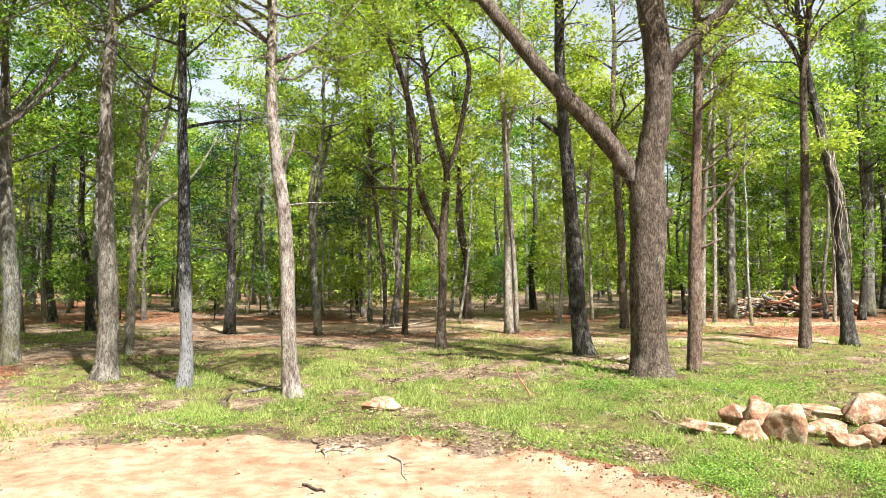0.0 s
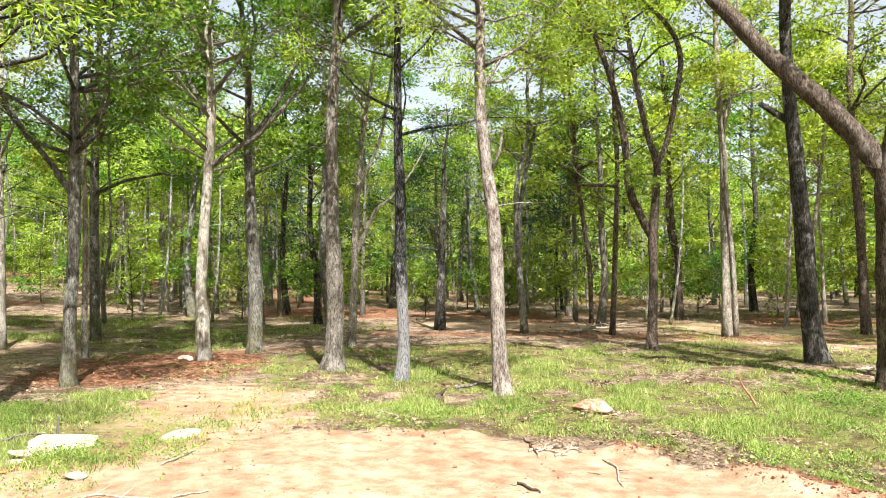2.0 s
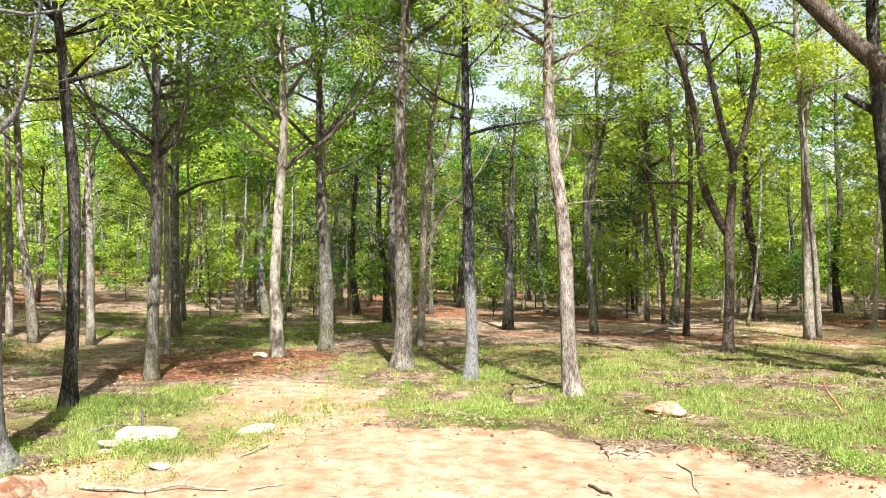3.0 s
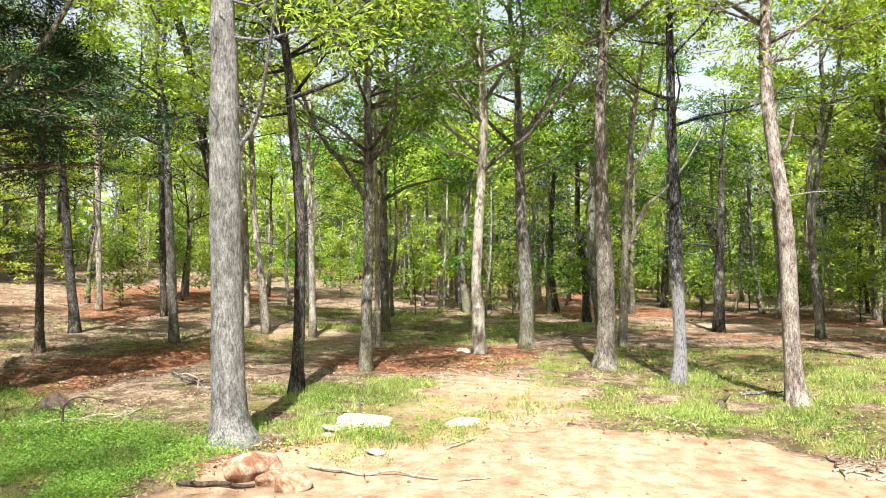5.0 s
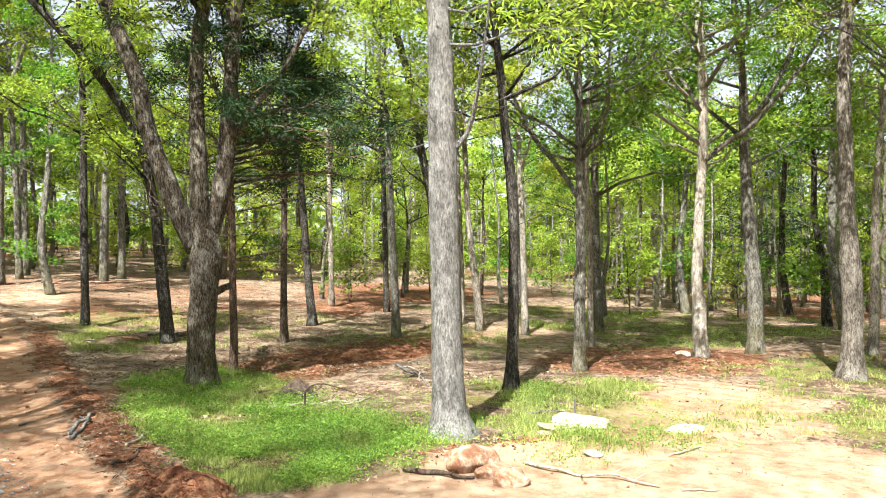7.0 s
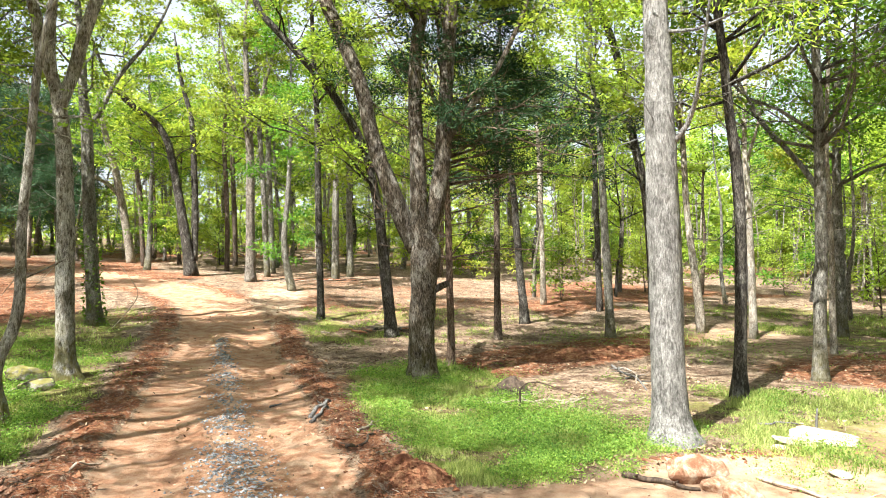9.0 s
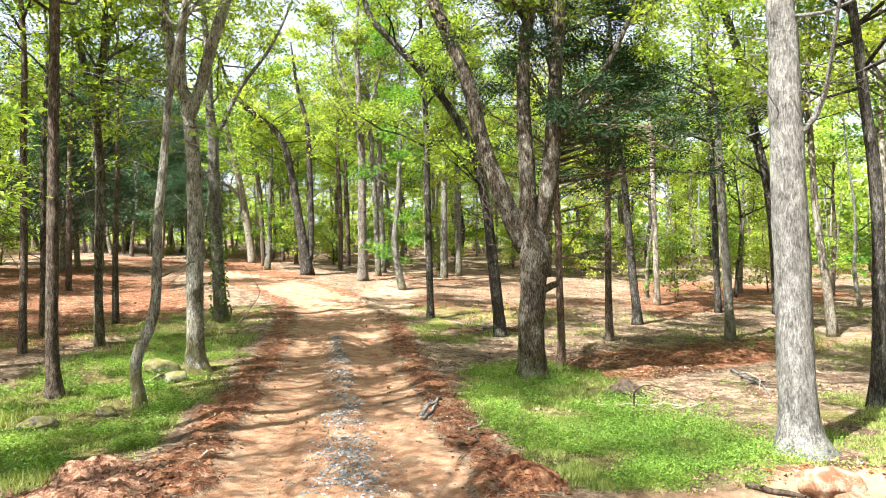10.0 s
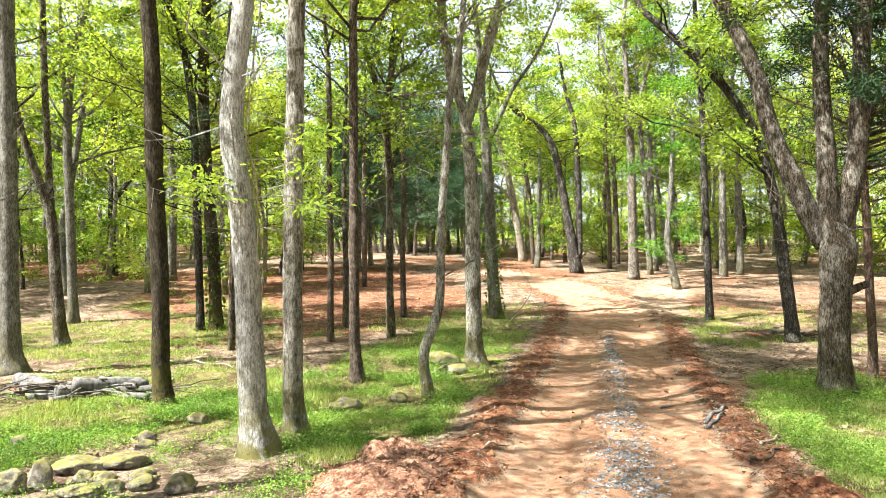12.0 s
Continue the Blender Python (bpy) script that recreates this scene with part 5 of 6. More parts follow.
def scatter(models, count, rmin, rmax, az0, az1, gap, seed, scale=(0.85, 1.15), thin=None):
    """Stands copies of the models about the woods, clear of the road and of each other."""
    rng = np.random.default_rng(seed)
    made, tries = 0, 0
    while made < count and tries < count * 40:
        tries += 1
        r = math.sqrt(rng.uniform(rmin ** 2, rmax ** 2))
        a = radians(rng.uniform(az0, az1))
        x, y = -math.sin(a) * r, math.cos(a) * r
        if float(road_distance(np.array([x]), np.array([y]))[0]) < 3.6 or any((x - p) ** 2 + (y - q) ** 2 < gap ** 2 for p, q in TAKEN):
            continue
        if thin and not thin(x, y, rng):
            continue
        TAKEN.append((x, y))
        s = rng.uniform(*scale)
        m = pose(x, y, float(lie(x, y)) - 0.1, rng.normal(0, 1.5), rng.normal(0, 1.5), rng.uniform(0, 360))
        model = models[int(rng.integers(0, len(models)))]
        ob = copy_thing(model, m)
        ob.scale = (s, s, s * rng.uniform(0.92, 1.1))
        made += 1


def open_hill(x, y, rng):
    """Fewer trees on the open western rise."""
    a, r = math.degrees(math.atan2(-x, y)), math.hypot(x, y)
    if math.hypot(x - 22, y - 28) < 5.5:
        return False
    if (-30 < a < -16 or -6 < a < 4) and r < 62 and rng.random() < 0.5:
        return False
    return not (58 < a < 128 and r < 62 and rng.random() < 0.82) and not (43 < a <= 60 and r < 58 and rng.random() < 0.72)


BROAD = [wild_tree(s, h, r, "broad") for s, h, r in ((1, 13, 0.14), (2, 15, 0.18), (3, 11, 0.10), (4, 14, 0.16), (5, 12, 0.13), (6, 16, 0.20), (8, 10.5, 0.09))]
PINES = [wild_tree(s, h, r, "pine") for s, h, r in ((21, 14, 0.17), (22, 11, 0.13))]
SAPLINGS = [wild_tree(s, h, r, "sapling") for s, h, r in ((31, 4.2, 0.03), (32, 3.2, 0.025), (33, 5.5, 0.04), (34, 2.2, 0.02))]
POLES = [pole_tree(s, h, r) for s, h, r in ((45, 11, 0.08), (46, 12.5, 0.1), (47, 10, 0.065), (48, 13, 0.12))]
scatter(BROAD, 200, 30, 88, -48, 148, 1.9, 3, thin=open_hill)
scatter(PINES, 30, 44, 72, 98, 109, 1.8, 4)
scatter(BROAD, 52, 62, 100, 58, 148, 2.0, 24)
scatter(BROAD, 16, 46, 62, 64, 96, 3.0, 25)
scatter(BROAD, 24, 34, 64, 107, 142, 2.4, 26)
scatter(PINES, 8, 34, 60, 5, 30, 2.5, 14)
DEEP = [wild_tree(s, h, r, "broad") for s, h, r in ((50, 15, 0.18), (54, 13, 0.14))]
scatter(DEEP, 3, 33, 55, 12, 46, 2.5, 15)
scatter(DEEP, 16, 38, 64, -40, -14, 2.5, 16)
scatter(SAPLINGS, 150, 36, 80, -45, 62, 1.2, 5)
scatter(SAPLINGS, 120, 50, 84, 60, 148, 1.0, 6)
scatter(POLES, 200, 31, 75, -45, 66, 1.0, 8, thin=open_hill)
scatter(POLES, 60, 50, 85, 60, 148, 1.2, 9)
scatter(BROAD, 36, 26, 60, 150, 312, 3.0, 7)
for k, model in enumerate((*DEEP, *BROAD, *PINES, *SAPLINGS, *POLES)):
    a = radians(150 + 9 * k)
    model.location = (-math.sin(a) * 64, math.cos(a) * 64, 0)
    model.location.z = float(lie(model.location.x, model.location.y)) - 0.1


def far_woods():
    """The closed woods behind everything: clumps of foliage in depth."""
    rng = np.random.default_rng(77)

    def belt(n, az0, az1, low, high, size, green, label):
        a, r = np.radians(rng.uniform(az0, az1, n)), rng.uniform(86, 125, n)
        x, y = -np.sin(a) * r, np.cos(a) * r
        z = lie(x, y) + low + (high + 6 * fbm(x, y, 0.08, 31) - low) * rng.random(n)
        lv = leaves(np.stack([x, y, z], -1), rng.normal(0, 1, (n, 3)), size, size * 0.75, rng, True)
        tagged(new("far_woods", mesh_from("far_woods", *lv, green, False)), label, "woods", kind="stuff")

    belt(60000, -62, 62, -0.3, 3.0, 1.0, LEAF["oak"], "shaded undergrowth of the distant closed woods")
    belt(30000, -62, 62, 4.0, 9.0, 0.9, LEAF["oak"], "leafy canopy of the distant closed woods")
    belt(13000, 62, 152, -0.3, 4.0, 0.8, LEAF["fresh"], "light green distant woods beyond the rise")
    belt(26000, 152, 298, -0.3, 9.0, 1.8, LEAF["deep"], "distant woods behind the clearing")


far_woods()


# ---- stones, wood and earth lying about ----
def boulder(x, y, w, d, h, material):
    """A broken boulder, part sunk in the ground: a ball cut by planes, its edges worn."""
    rng = np.random.default_rng(int(abs(x * 977 + y * 313)) + 3)
    bm = bmesh.new()
    bmesh.ops.create_icosphere(bm, subdivisions=4 if w > 0.35 else 3, radius=1.0)
    planes = [(unit(rng.normal(0, 1, 3)), rng.uniform(0.45, 0.72) + (0.19 if x < 0 else 0)) for _ in range(11)]
    off = rng.uniform(-50, 50, 3)
    for vt in bm.verts:
        c = np.array(vt.co)
        for nrm, k in planes:
            over = c @ nrm - k
            if over > 0:
                c = c - nrm * over * (0.86 if x < 0 else 0.94)
        q = Vector(c * 2.2 + off)
        c = c * (1 + 0.14 * noise.noise(q) + 0.07 * noise.noise(q * 2.7) + 0.03 * noise.noise(q * 8.0))
        vt.co = c
    zs = np.array([vt.co[:] for vt in bm.verts])
    lo, hi = zs.min(0), zs.max(0)
    for vt in bm.verts:
        c = (np.array(vt.co) - lo) / (hi - lo) - 0.5
        vt.co = (c[0] * w, c[1] * d, (c[2] + 0.5) * h * 1.3 - 0.3 * h)
    for fc in bm.faces:
        fc.smooth = True
    me = bpy.data.meshes.new("boulder")
    bm.to_mesh(me)
    bm.free()
    me.materials.append(material)
    ob = new("rock" if w < 0.4 else "boulder", me)
    words = {"orange_stained_boulder": "rough orange-stained broken boulder lying in grass", "pale_boulder": "pale sun-bleached boulder half sunk in the clay", "mossy_grey_rock": "grey rock with yellow-green moss among weeds"}
    ob.matrix_world = pose(x, y, ground_z(x, y), rng.normal(0, 5), rng.normal(0, 5), math.degrees(math.atan2(y, x)) - 90 + rng.normal(0, 12))
    tagged(ob, words[material.name], "rock", {"orange_stained_boulder": "orange boulders", "pale_boulder": "pale boulders", "mossy_grey_rock": "mossy rocks"}[material.name])


boulder(3.91, 10.54, 0.82, 0.62, 0.18, BOULDER)
boulder(4.54, 11.20, 0.48, 0.36, 0.30, BOULDER)
boulder(4.67, 10.56, 0.46, 0.35, 0.54, BOULDER)
boulder(4.74, 9.97, 0.61, 0.46, 0.54, BOULDER)
boulder(4.34, 10.08, 0.48, 0.36, 0.27, BOULDER)
boulder(5.88, 11.11, 0.81, 0.61, 0.23, BOULDER)
boulder(5.42, 10.27, 0.65, 0.49, 0.26, BOULDER)
boulder(5.41, 9.60, 0.55, 0.41, 0.23, BOULDER)
boulder(6.40, 10.80, 0.77, 0.58, 0.48, BOULDER)
boulder(5.75, 9.73, 0.49, 0.37, 0.30, BOULDER)
boulder(6.13, 9.73, 0.54, 0.41, 0.37, BOULDER)
boulder(-1.10, 12.59, 0.72, 0.54, 0.20, BOULDER)
boulder(4.73, 18.91, 0.40, 0.30, 0.10, PALE_ROCK)
boulder(-12.29, 16.68, 0.43, 0.32, 0.17, PALE_ROCK)
boulder(-8.12, 8.23, 0.95, 0.66, 0.17, PALE_ROCK)
boulder(-7.95, 7.65, 0.78, 0.5, 0.08, PALE_ROCK)
boulder(-6.85, 9.05, 0.66, 0.5, 0.06, PALE_ROCK)
boulder(-6.80, 7.04, 0.29, 0.22, 0.08, PALE_ROCK)
boulder(-7.92, 7.22, 0.29, 0.22, 0.08, PALE_ROCK)
boulder(-7.24, 5.37, 0.74, 0.44, 0.30, BOULDER)
boulder(-6.86, 5.36, 0.40, 0.30, 0.16, BOULDER)
boulder(-6.52, 5.39, 0.44, 0.30, 0.19, BOULDER)
boulder(-8.55, -6.01, 0.66, 0.50, 0.17, MOSS_ROCK)
boulder(-8.22, -6.38, 0.74, 0.55, 0.17, MOSS_ROCK)
boulder(-7.52, -6.35, 0.28, 0.21, 0.32, MOSS_ROCK)
boulder(-7.23, -6.53, 0.36, 0.27, 0.26, MOSS_ROCK)
boulder(-7.34, -5.68, 0.52, 0.39, 0.12, MOSS_ROCK)
boulder(-7.62, -4.66, 0.38, 0.29, 0.22, MOSS_ROCK)
boulder(-9.72, -6.46, 0.27, 0.20, 0.17, MOSS_ROCK)
boulder(-10.83, -6.34, 0.32, 0.24, 0.18, MOSS_ROCK)
boulder(-12.19, -4.30, 0.59, 0.44, 0.22, MOSS_ROCK)
boulder(-9.02, -7.98, 0.28, 0.21, 0.17, MOSS_ROCK)
boulder(-17.46, -3.58, 0.86, 0.64, 0.35, MOSS_ROCK)
boulder(-13.07, -3.57, 0.36, 0.27, 0.16, MOSS_ROCK)
boulder(-16.22, -3.21, 0.83, 0.62, 0.26, MOSS_ROCK)

rubble = np.random.default_rng(19)
for _ in range(22):
    u, v, w = rubble.uniform(-1, 1), rubble.uniform(-1, 1), rubble.uniform(0.10, 0.34)
    boulder(-8.0 - 1.5 * u - 0.3 * v, -6.0 - 0.5 * u + 0.75 * v, w, w * 0.8, w * rubble.uniform(0.35, 0.6), MOSS_ROCK)


def stick(x0, y0, x1, y1, r, material, lift=0.0):
    """A fallen branch on the ground, crooked, with a few side twigs."""
    rng = np.random.default_rng(int(abs(x0 * 331 + y1 * 757)) + 9)
    a, b = np.array([x0, y0]), np.array([x1, y1])
    L = np.linalg.norm(b - a)
    cross = np.array([-(b - a)[1], (b - a)[0]]) / max(L, 0.01)
    rows = []
    for u in np.linspace(0, 1, 7):
        q = a + (b - a) * u + cross * rng.normal(0, 0.035 * L)
        rows.append([*q, ground_z(*q) + r * 0.7 + lift * u + 0.03 * L * math.sin(3.14 * u) * rng.random(), r * (1.05 - 0.6 * u)])
    rows = np.array(rows)
    base = rows[0, :3].copy()
    rows[:, :3] -= base
    bits = [tube(spline(rows, max(0.05, L / 18)), 7, 0.06, 0, rng)]
    for _ in range(int(2 + L * 1.2)):
        k = rng.integers(1, 6)
        w = unit(np.array([*(cross * rng.choice([-1, 1]) + (b - a) / L * 0.7), rng.uniform(0.0, 0.6)]))
        tl = L * rng.uniform(0.08, 0.25)
        bits.append(tube(np.array([[*rows[k, :3], r * 0.45], [*(rows[k, :3] + w * tl * 0.5 + rng.normal(0, 0.06 * tl, 3)), r * 0.3], [*(rows[k, :3] + w * tl), r * 0.12]]), 5))
    ob = new("fallen_branch", mesh_from("fallen_branch", *bits[0], material))
    ob.location = base
    for bit in bits[1:]:
        part("side_twig", mesh_from("side_twig", *bit, material), ob)
    words = {"weathered_dead_wood": "weathered tan fallen branch with broken twigs", "silver_grey_log": "bleached grey fallen branch on the ground", "dark_rotten_wood": "dark rotting fallen branch on bare earth"}
    tagged(ob, words[material.name], "branch", "fallen branches")


stick(5.33, 14.11, 5.36, 12.78, 0.029, GREYLOG, 0.00)
stick(3.44, 12.46, 3.52, 10.47, 0.019, DEADWOOD, 0.00)
stick(-4.01, 14.25, -3.27, 14.70, 0.030, GREYLOG, 0.00)
stick(-1.74, 9.75, -1.11, 10.15, 0.021, DEADWOOD, 0.00)
stick(-1.58, 9.44, -1.52, 10.30, 0.016, DEADWOOD, 0.00)
stick(-1.38, 9.60, -1.17, 10.06, 0.020, DEADWOOD, 0.00)
stick(-1.96, 10.43, -1.60, 9.59, 0.017, DARKWOOD, 0.00)
stick(-1.34, 10.22, -1.03, 9.90, 0.017, DEADWOOD, 0.00)
stick(-1.58, 9.91, -1.19, 9.65, 0.016, DEADWOOD, 0.00)
stick(-4.95, 11.95, -4.18, 11.14, 0.020, DEADWOOD, 0.00)
stick(-4.50, 11.15, -4.67, 12.16, 0.015, DEADWOOD, 0.00)
stick(-1.60, 8.19, -1.31, 7.85, 0.020, DARKWOOD, 0.00)
stick(-0.66, 9.58, -0.49, 8.33, 0.015, DEADWOOD, 0.00)
stick(-3.09, 26.91, -0.62, 31.33, 0.070, DEADWOOD, 0.00)
stick(-12.18, 4.73, -11.94, 6.55, 0.032, DEADWOOD, 0.00)
stick(-12.39, 4.86, -13.11, 5.48, 0.022, DEADWOOD, 0.00)
stick(-11.67, 5.94, -12.19, 6.81, 0.027, DEADWOOD, 0.00)
stick(-7.08, 6.05, -5.38, 6.59, 0.021, DEADWOOD, 0.00)
stick(-7.60, 4.59, -6.90, 5.14, 0.039, DARKWOOD, 0.00)
stick(-15.55, 9.48, -12.47, 8.40, 0.033, GREYLOG, 0.00)
stick(-13.53, 8.56, -14.04, 9.37, 0.020, GREYLOG, 0.00)
stick(-9.22, 8.06, -9.02, 8.67, 0.020, GREYLOG, 0.00)
stick(-6.12, 7.73, -6.17, 8.54, 0.017, DEADWOOD, 0.00)
stick(-5.15, 6.66, -4.89, 6.97, 0.014, DEADWOOD, 0.00)
stick(-11.88, 1.57, -12.68, 2.11, 0.039, GREYLOG, 0.00)
stick(-11.62, 1.57, -12.10, 1.92, 0.033, GREYLOG, 0.00)
stick(-13.31, 1.08, -13.41, 1.30, 0.021, GREYLOG, 0.00)
stick(-13.52, 5.80, -11.83, 5.63, 0.022, DEADWOOD, 0.00)
stick(-15.20, 9.58, -12.79, 8.51, 0.026, DEADWOOD, 0.00)
stick(-9.74, 1.77, -10.26, 2.24, 0.028, DARKWOOD, 0.00)
stick(-10.63, 2.07, -11.47, 2.62, 0.022, DEADWOOD, 0.00)
stick(-9.81, -1.55, -10.11, -1.23, 0.016, DEADWOOD, 0.00)
stick(-12.92, -2.76, -13.09, -2.58, 0.021, DEADWOOD, 0.00)
stick(-16.47, -10.36, -16.03, -8.31, 0.029, DEADWOOD, 0.00)


def log(parent, rng, centre, length, r, turn, tilt, material, cut=None):
    """One log or thick branch of a pile."""
    u = np.linspace(-0.5, 0.5, 6)
    w = np.array([math.cos(turn) * math.cos(tilt), math.sin(turn) * math.cos(tilt), math.sin(tilt)])
    pts = np.asarray(centre) + u[:, None] * w * length + rng.normal(0, 0.02 * length, (6, 3)) * np.array([1, 1, 0.5])
    rows = np.hstack([pts, (r * (1 - 0.25 * (u + 0.5)))[:, None]])
    ob = part("log" if r > 0.05 else "branch", mesh_from("log", *tube(spline(rows, length / 10), 10 if r > 0.05 else 6, 0.05, 0, rng), material), parent)
    if cut:
        dsk = pts[0] - unit(pts[1] - pts[0]) * 0.012
        part("cut_end", mesh_from("cut_end", *tube(np.array([[*dsk, r * 0.93], [*(pts[0] + unit(pts[1] - pts[0]) * 0.02), r * 0.96]]), 12), cut), ob, "orange sawn end")
    return ob


def log_pile():
    rng = np.random.default_rng(41)
    root = new("log_pile")
    root.location = (-12.6, -9.7, ground_z(-12.6, -9.7))
    along = math.atan2(2.5, -0.7)
    ax = np.array([math.cos(along), math.sin(along), 0])
    for k in range(13):
        c = ax * rng.uniform(-1.1, 1.0) + np.array([rng.normal(0, 0.35), rng.normal(0, 0.2), 0.06 + 0.09 * (k % 3)])
        log(root, rng, c, rng.uniform(0.5, 1.5), rng.uniform(0.09, 0.15) if k < 6 else rng.uniform(0.05, 0.1), along + rng.normal(0, 0.55), rng.normal(0, 0.05), GREYLOG, CUT if k % 3 == 0 else None)
    for k in range(44):
        c = ax * rng.uniform(-1.6, 1.5) + np.array([rng.normal(0, 0.4), rng.normal(0, 0.25), rng.uniform(0.02, 0.25)])
        log(root, rng, c, rng.uniform(0.8, 2.0), rng.uniform(0.012, 0.03), along + rng.normal(0, 0.9), rng.normal(0, 0.1), GREYLOG if k % 2 else DARKWOOD)
    tagged(root, "low pile of silver-grey cut logs and brushwood on grass", "log pile")


def brush_pile(name, x, y, length, turn, count, tall, seed, label):
    """A cleared heap of logs and branches with a root ball."""
    rng = np.random.default_rng(seed)
    root = new(name)
    root.location = (x, y, ground_z(x, y))
    ax = np.array([math.cos(turn), math.sin(turn), 0])
    for k in range(count):
        u = rng.uniform(-0.5, 0.5)
        c = ax * u * length + np.array([rng.normal(0, 0.5), rng.normal(0, 0.5), rng.uniform(0.1, tall) * (1 - abs(u))])
        log(root, rng, c, rng.uniform(0.5, 2.0) * min(1, tall + 0.1), rng.gamma(2.0, 0.017) * min(1, 0.25 + 0.75 * tall) + 0.012, turn + rng.normal(0, 0.7), rng.normal(0, 0.3 * tall), (DEADWOOD, ROOT, DEADWOOD, GREYLOG, DARKWOOD)[k % 5])
    for k in range(10 if tall > 0.7 else 0):
        w = unit(rng.normal(0, 1, 3) + np.array([0, 0, 0.7]))
        c = ax * 0.08 * length + np.array([0, 0, tall * 0.75])
        log(root, rng, c + w * 0.35, rng.uniform(0.4, 0.9), rng.uniform(0.03, 0.07), math.atan2(w[1], w[0]), math.asin(w[2]), ROOT)
    tagged(root, label, "brush pile")


def lumps(n, xs, ys, sizes, rng, flat=0.7):
    """Small broken lumps, eight faces each, resting on the ground."""
    octa = np.array([[1, 0, 0], [-1, 0, 0], [0, 1, 0], [0, -1, 0], [0, 0, 1], [0, 0, -1]], float)
    tri = np.array([[0, 2, 4], [2, 1, 4], [1, 3, 4], [3, 0, 4], [2, 0, 5], [1, 2, 5], [3, 1, 5], [0, 3, 5]])
    v = octa[None] * rng.uniform(0.55, 1.2, (n, 6, 1)) + rng.normal(0, 0.18, (n, 6, 3))
    a = rng.uniform(0, 6.283, n)
    c, s = np.cos(a)[:, None], np.sin(a)[:, None]
    v = np.stack([v[..., 0] * c - v[..., 1] * s, v[..., 0] * s + v[..., 1] * c, v[..., 2] * flat], -1) * sizes[:, None, None]
    v += np.stack([xs, ys, ground_zs(xs, ys) + sizes * flat * 0.35], -1)[:, None, :]
    return v.reshape(-1, 3), (tri[None] + 6 * np.arange(n)[:, None, None]).reshape(-1, 3)


def mound(x, y, rx, ry, h, seed, label, material=None):
    """A heap of dug earth: a rough hump with loose clods on it."""
    rng = np.random.default_rng(seed)
    n = 64
    g = np.linspace(-1, 1, n)
    X, Y = np.meshgrid(g, g, indexing="ij")
    X, Y = X.ravel(), Y.ravel()
    R = np.hypot(X, Y)
    hump = np.clip(1 - R ** 2, 0, 1) * (0.55 + 0.9 * fbm(X * rx, Y * ry, 3.0, seed, 3)) * h
    hump = hump + (fbm(X * rx, Y * ry, 14.0, seed + 1, 4) - 0.5) * 0.5 * h * (R < 0.95) - 0.05 * (R > 0.98)
    v = np.stack([X * rx, Y * ry, hump + ground_zs(x + X * rx, y + Y * ry) - ground_z(x, y)], -1)
    i, j = np.meshgrid(np.arange(n - 1), np.arange(n - 1), indexing="ij")
    f = np.stack([i * n + j, (i + 1) * n + j, (i + 1) * n + j + 1, i * n + j + 1], -1).reshape(-1, 4)
    f = f[(R[f] < 1.15).all(1)]
    root = new("soil_mound")
    root.location = (x, y, ground_z(x, y))
    part("hump", mesh_from("hump", v, f, material or CLAY), root)
    m = 1300
    a, rr = rng.uniform(0, 6.283, m), np.sqrt(rng.random(m)) * 1.1
    xs, ys = rr * np.cos(a) * rx, rr * np.sin(a) * ry
    lv, lf = lumps(m, x + xs, y + ys, rng.gamma(1.6, 0.008, m) + 0.006, rng)
    lv = lv - np.array([x, y, ground_z(x, y)])
    up = np.clip(1 - (xs / rx) ** 2 - (ys / ry) ** 2, 0, 1) * 0.85 * h
    lv[:, 2] += np.repeat(up, 6)
    part("loose_earth", mesh_from("loose_earth", lv, lf, material or CLAY, False), root, kind="stuff")
    tagged(root, label, "soil mound", "earth mounds")


log_pile()
brush_pile("brush_pile", 17.5, 35.8, 6.4, 0.12, 170, 1.3, 51, "heap of cleared logs and branches with a red root ball")
brush_pile("brush_pile", -61.0, 1.0, 3.0, 1.4, 22, 0.8, 52, "red root heap on the far rise")
brush_pile("brush_pile", -63.0, 8.6, 6.0, 1.5, 36, 0.6, 53, "dark heap of brushwood on the far rise")
brush_pile("brush_pile", -23.3, 5.6, 2.2, 1.4, 22, 0.3, 54, "low scatter of brushwood beside a slender trunk")
brush_pile("brush_pile", -40.4, 5.6, 5.0, 1.3, 30, 0.3, 55, "scattered bleached branches on the slope")
mound(-8.3, -2.6, 1.0, 0.8, 0.16, 61, "freshly dug red clay heap beside the track", DRY_CLAY)
mound(-8.4, 2.3, 0.6, 0.4, 0.2, 62, "small red clay hump at the edge of the track")
mound(-9.4, -2.7, 0.5, 0.5, 0.2, 63, "crumbled red clay heap beside weeds", DRY_CLAY)
mound(-13.1, 5.7, 0.4, 0.35, 0.28, 64, "clump of dug-up brown roots and earth", DARKWOOD)
mound(-17.6, 10.4, 0.9, 2.2, 0.22, 65, "long dark red earth bank under the trees")


def stump(x, y):
    """A small charred stump with a leaning splinter."""
    rng = np.random.default_rng(66)
    root = new("stump")
    root.location = (x, y, ground_z(x, y))
    part("bole", mesh_from("bole", *tube(np.array([[0, 0, -0.05, 0.10], [0, 0, 0.08, 0.085], [0.02, 0.0, 0.16, 0.06]]), 9, 0.12, 0.3, rng), DARKWOOD), root)
    part("splinter", mesh_from("splinter", *tube(np.array([[0.02, 0, 0.1, 0.05], [0.09, 0.0, 0.2, 0.035], [0.17, 0.02, 0.27, 0.01]]), 6, 0.1, 0, rng), DARKWOOD), root)
    tagged(root, "small black charred stump in short grass", "stump")


stump(-3.96, 12.8)


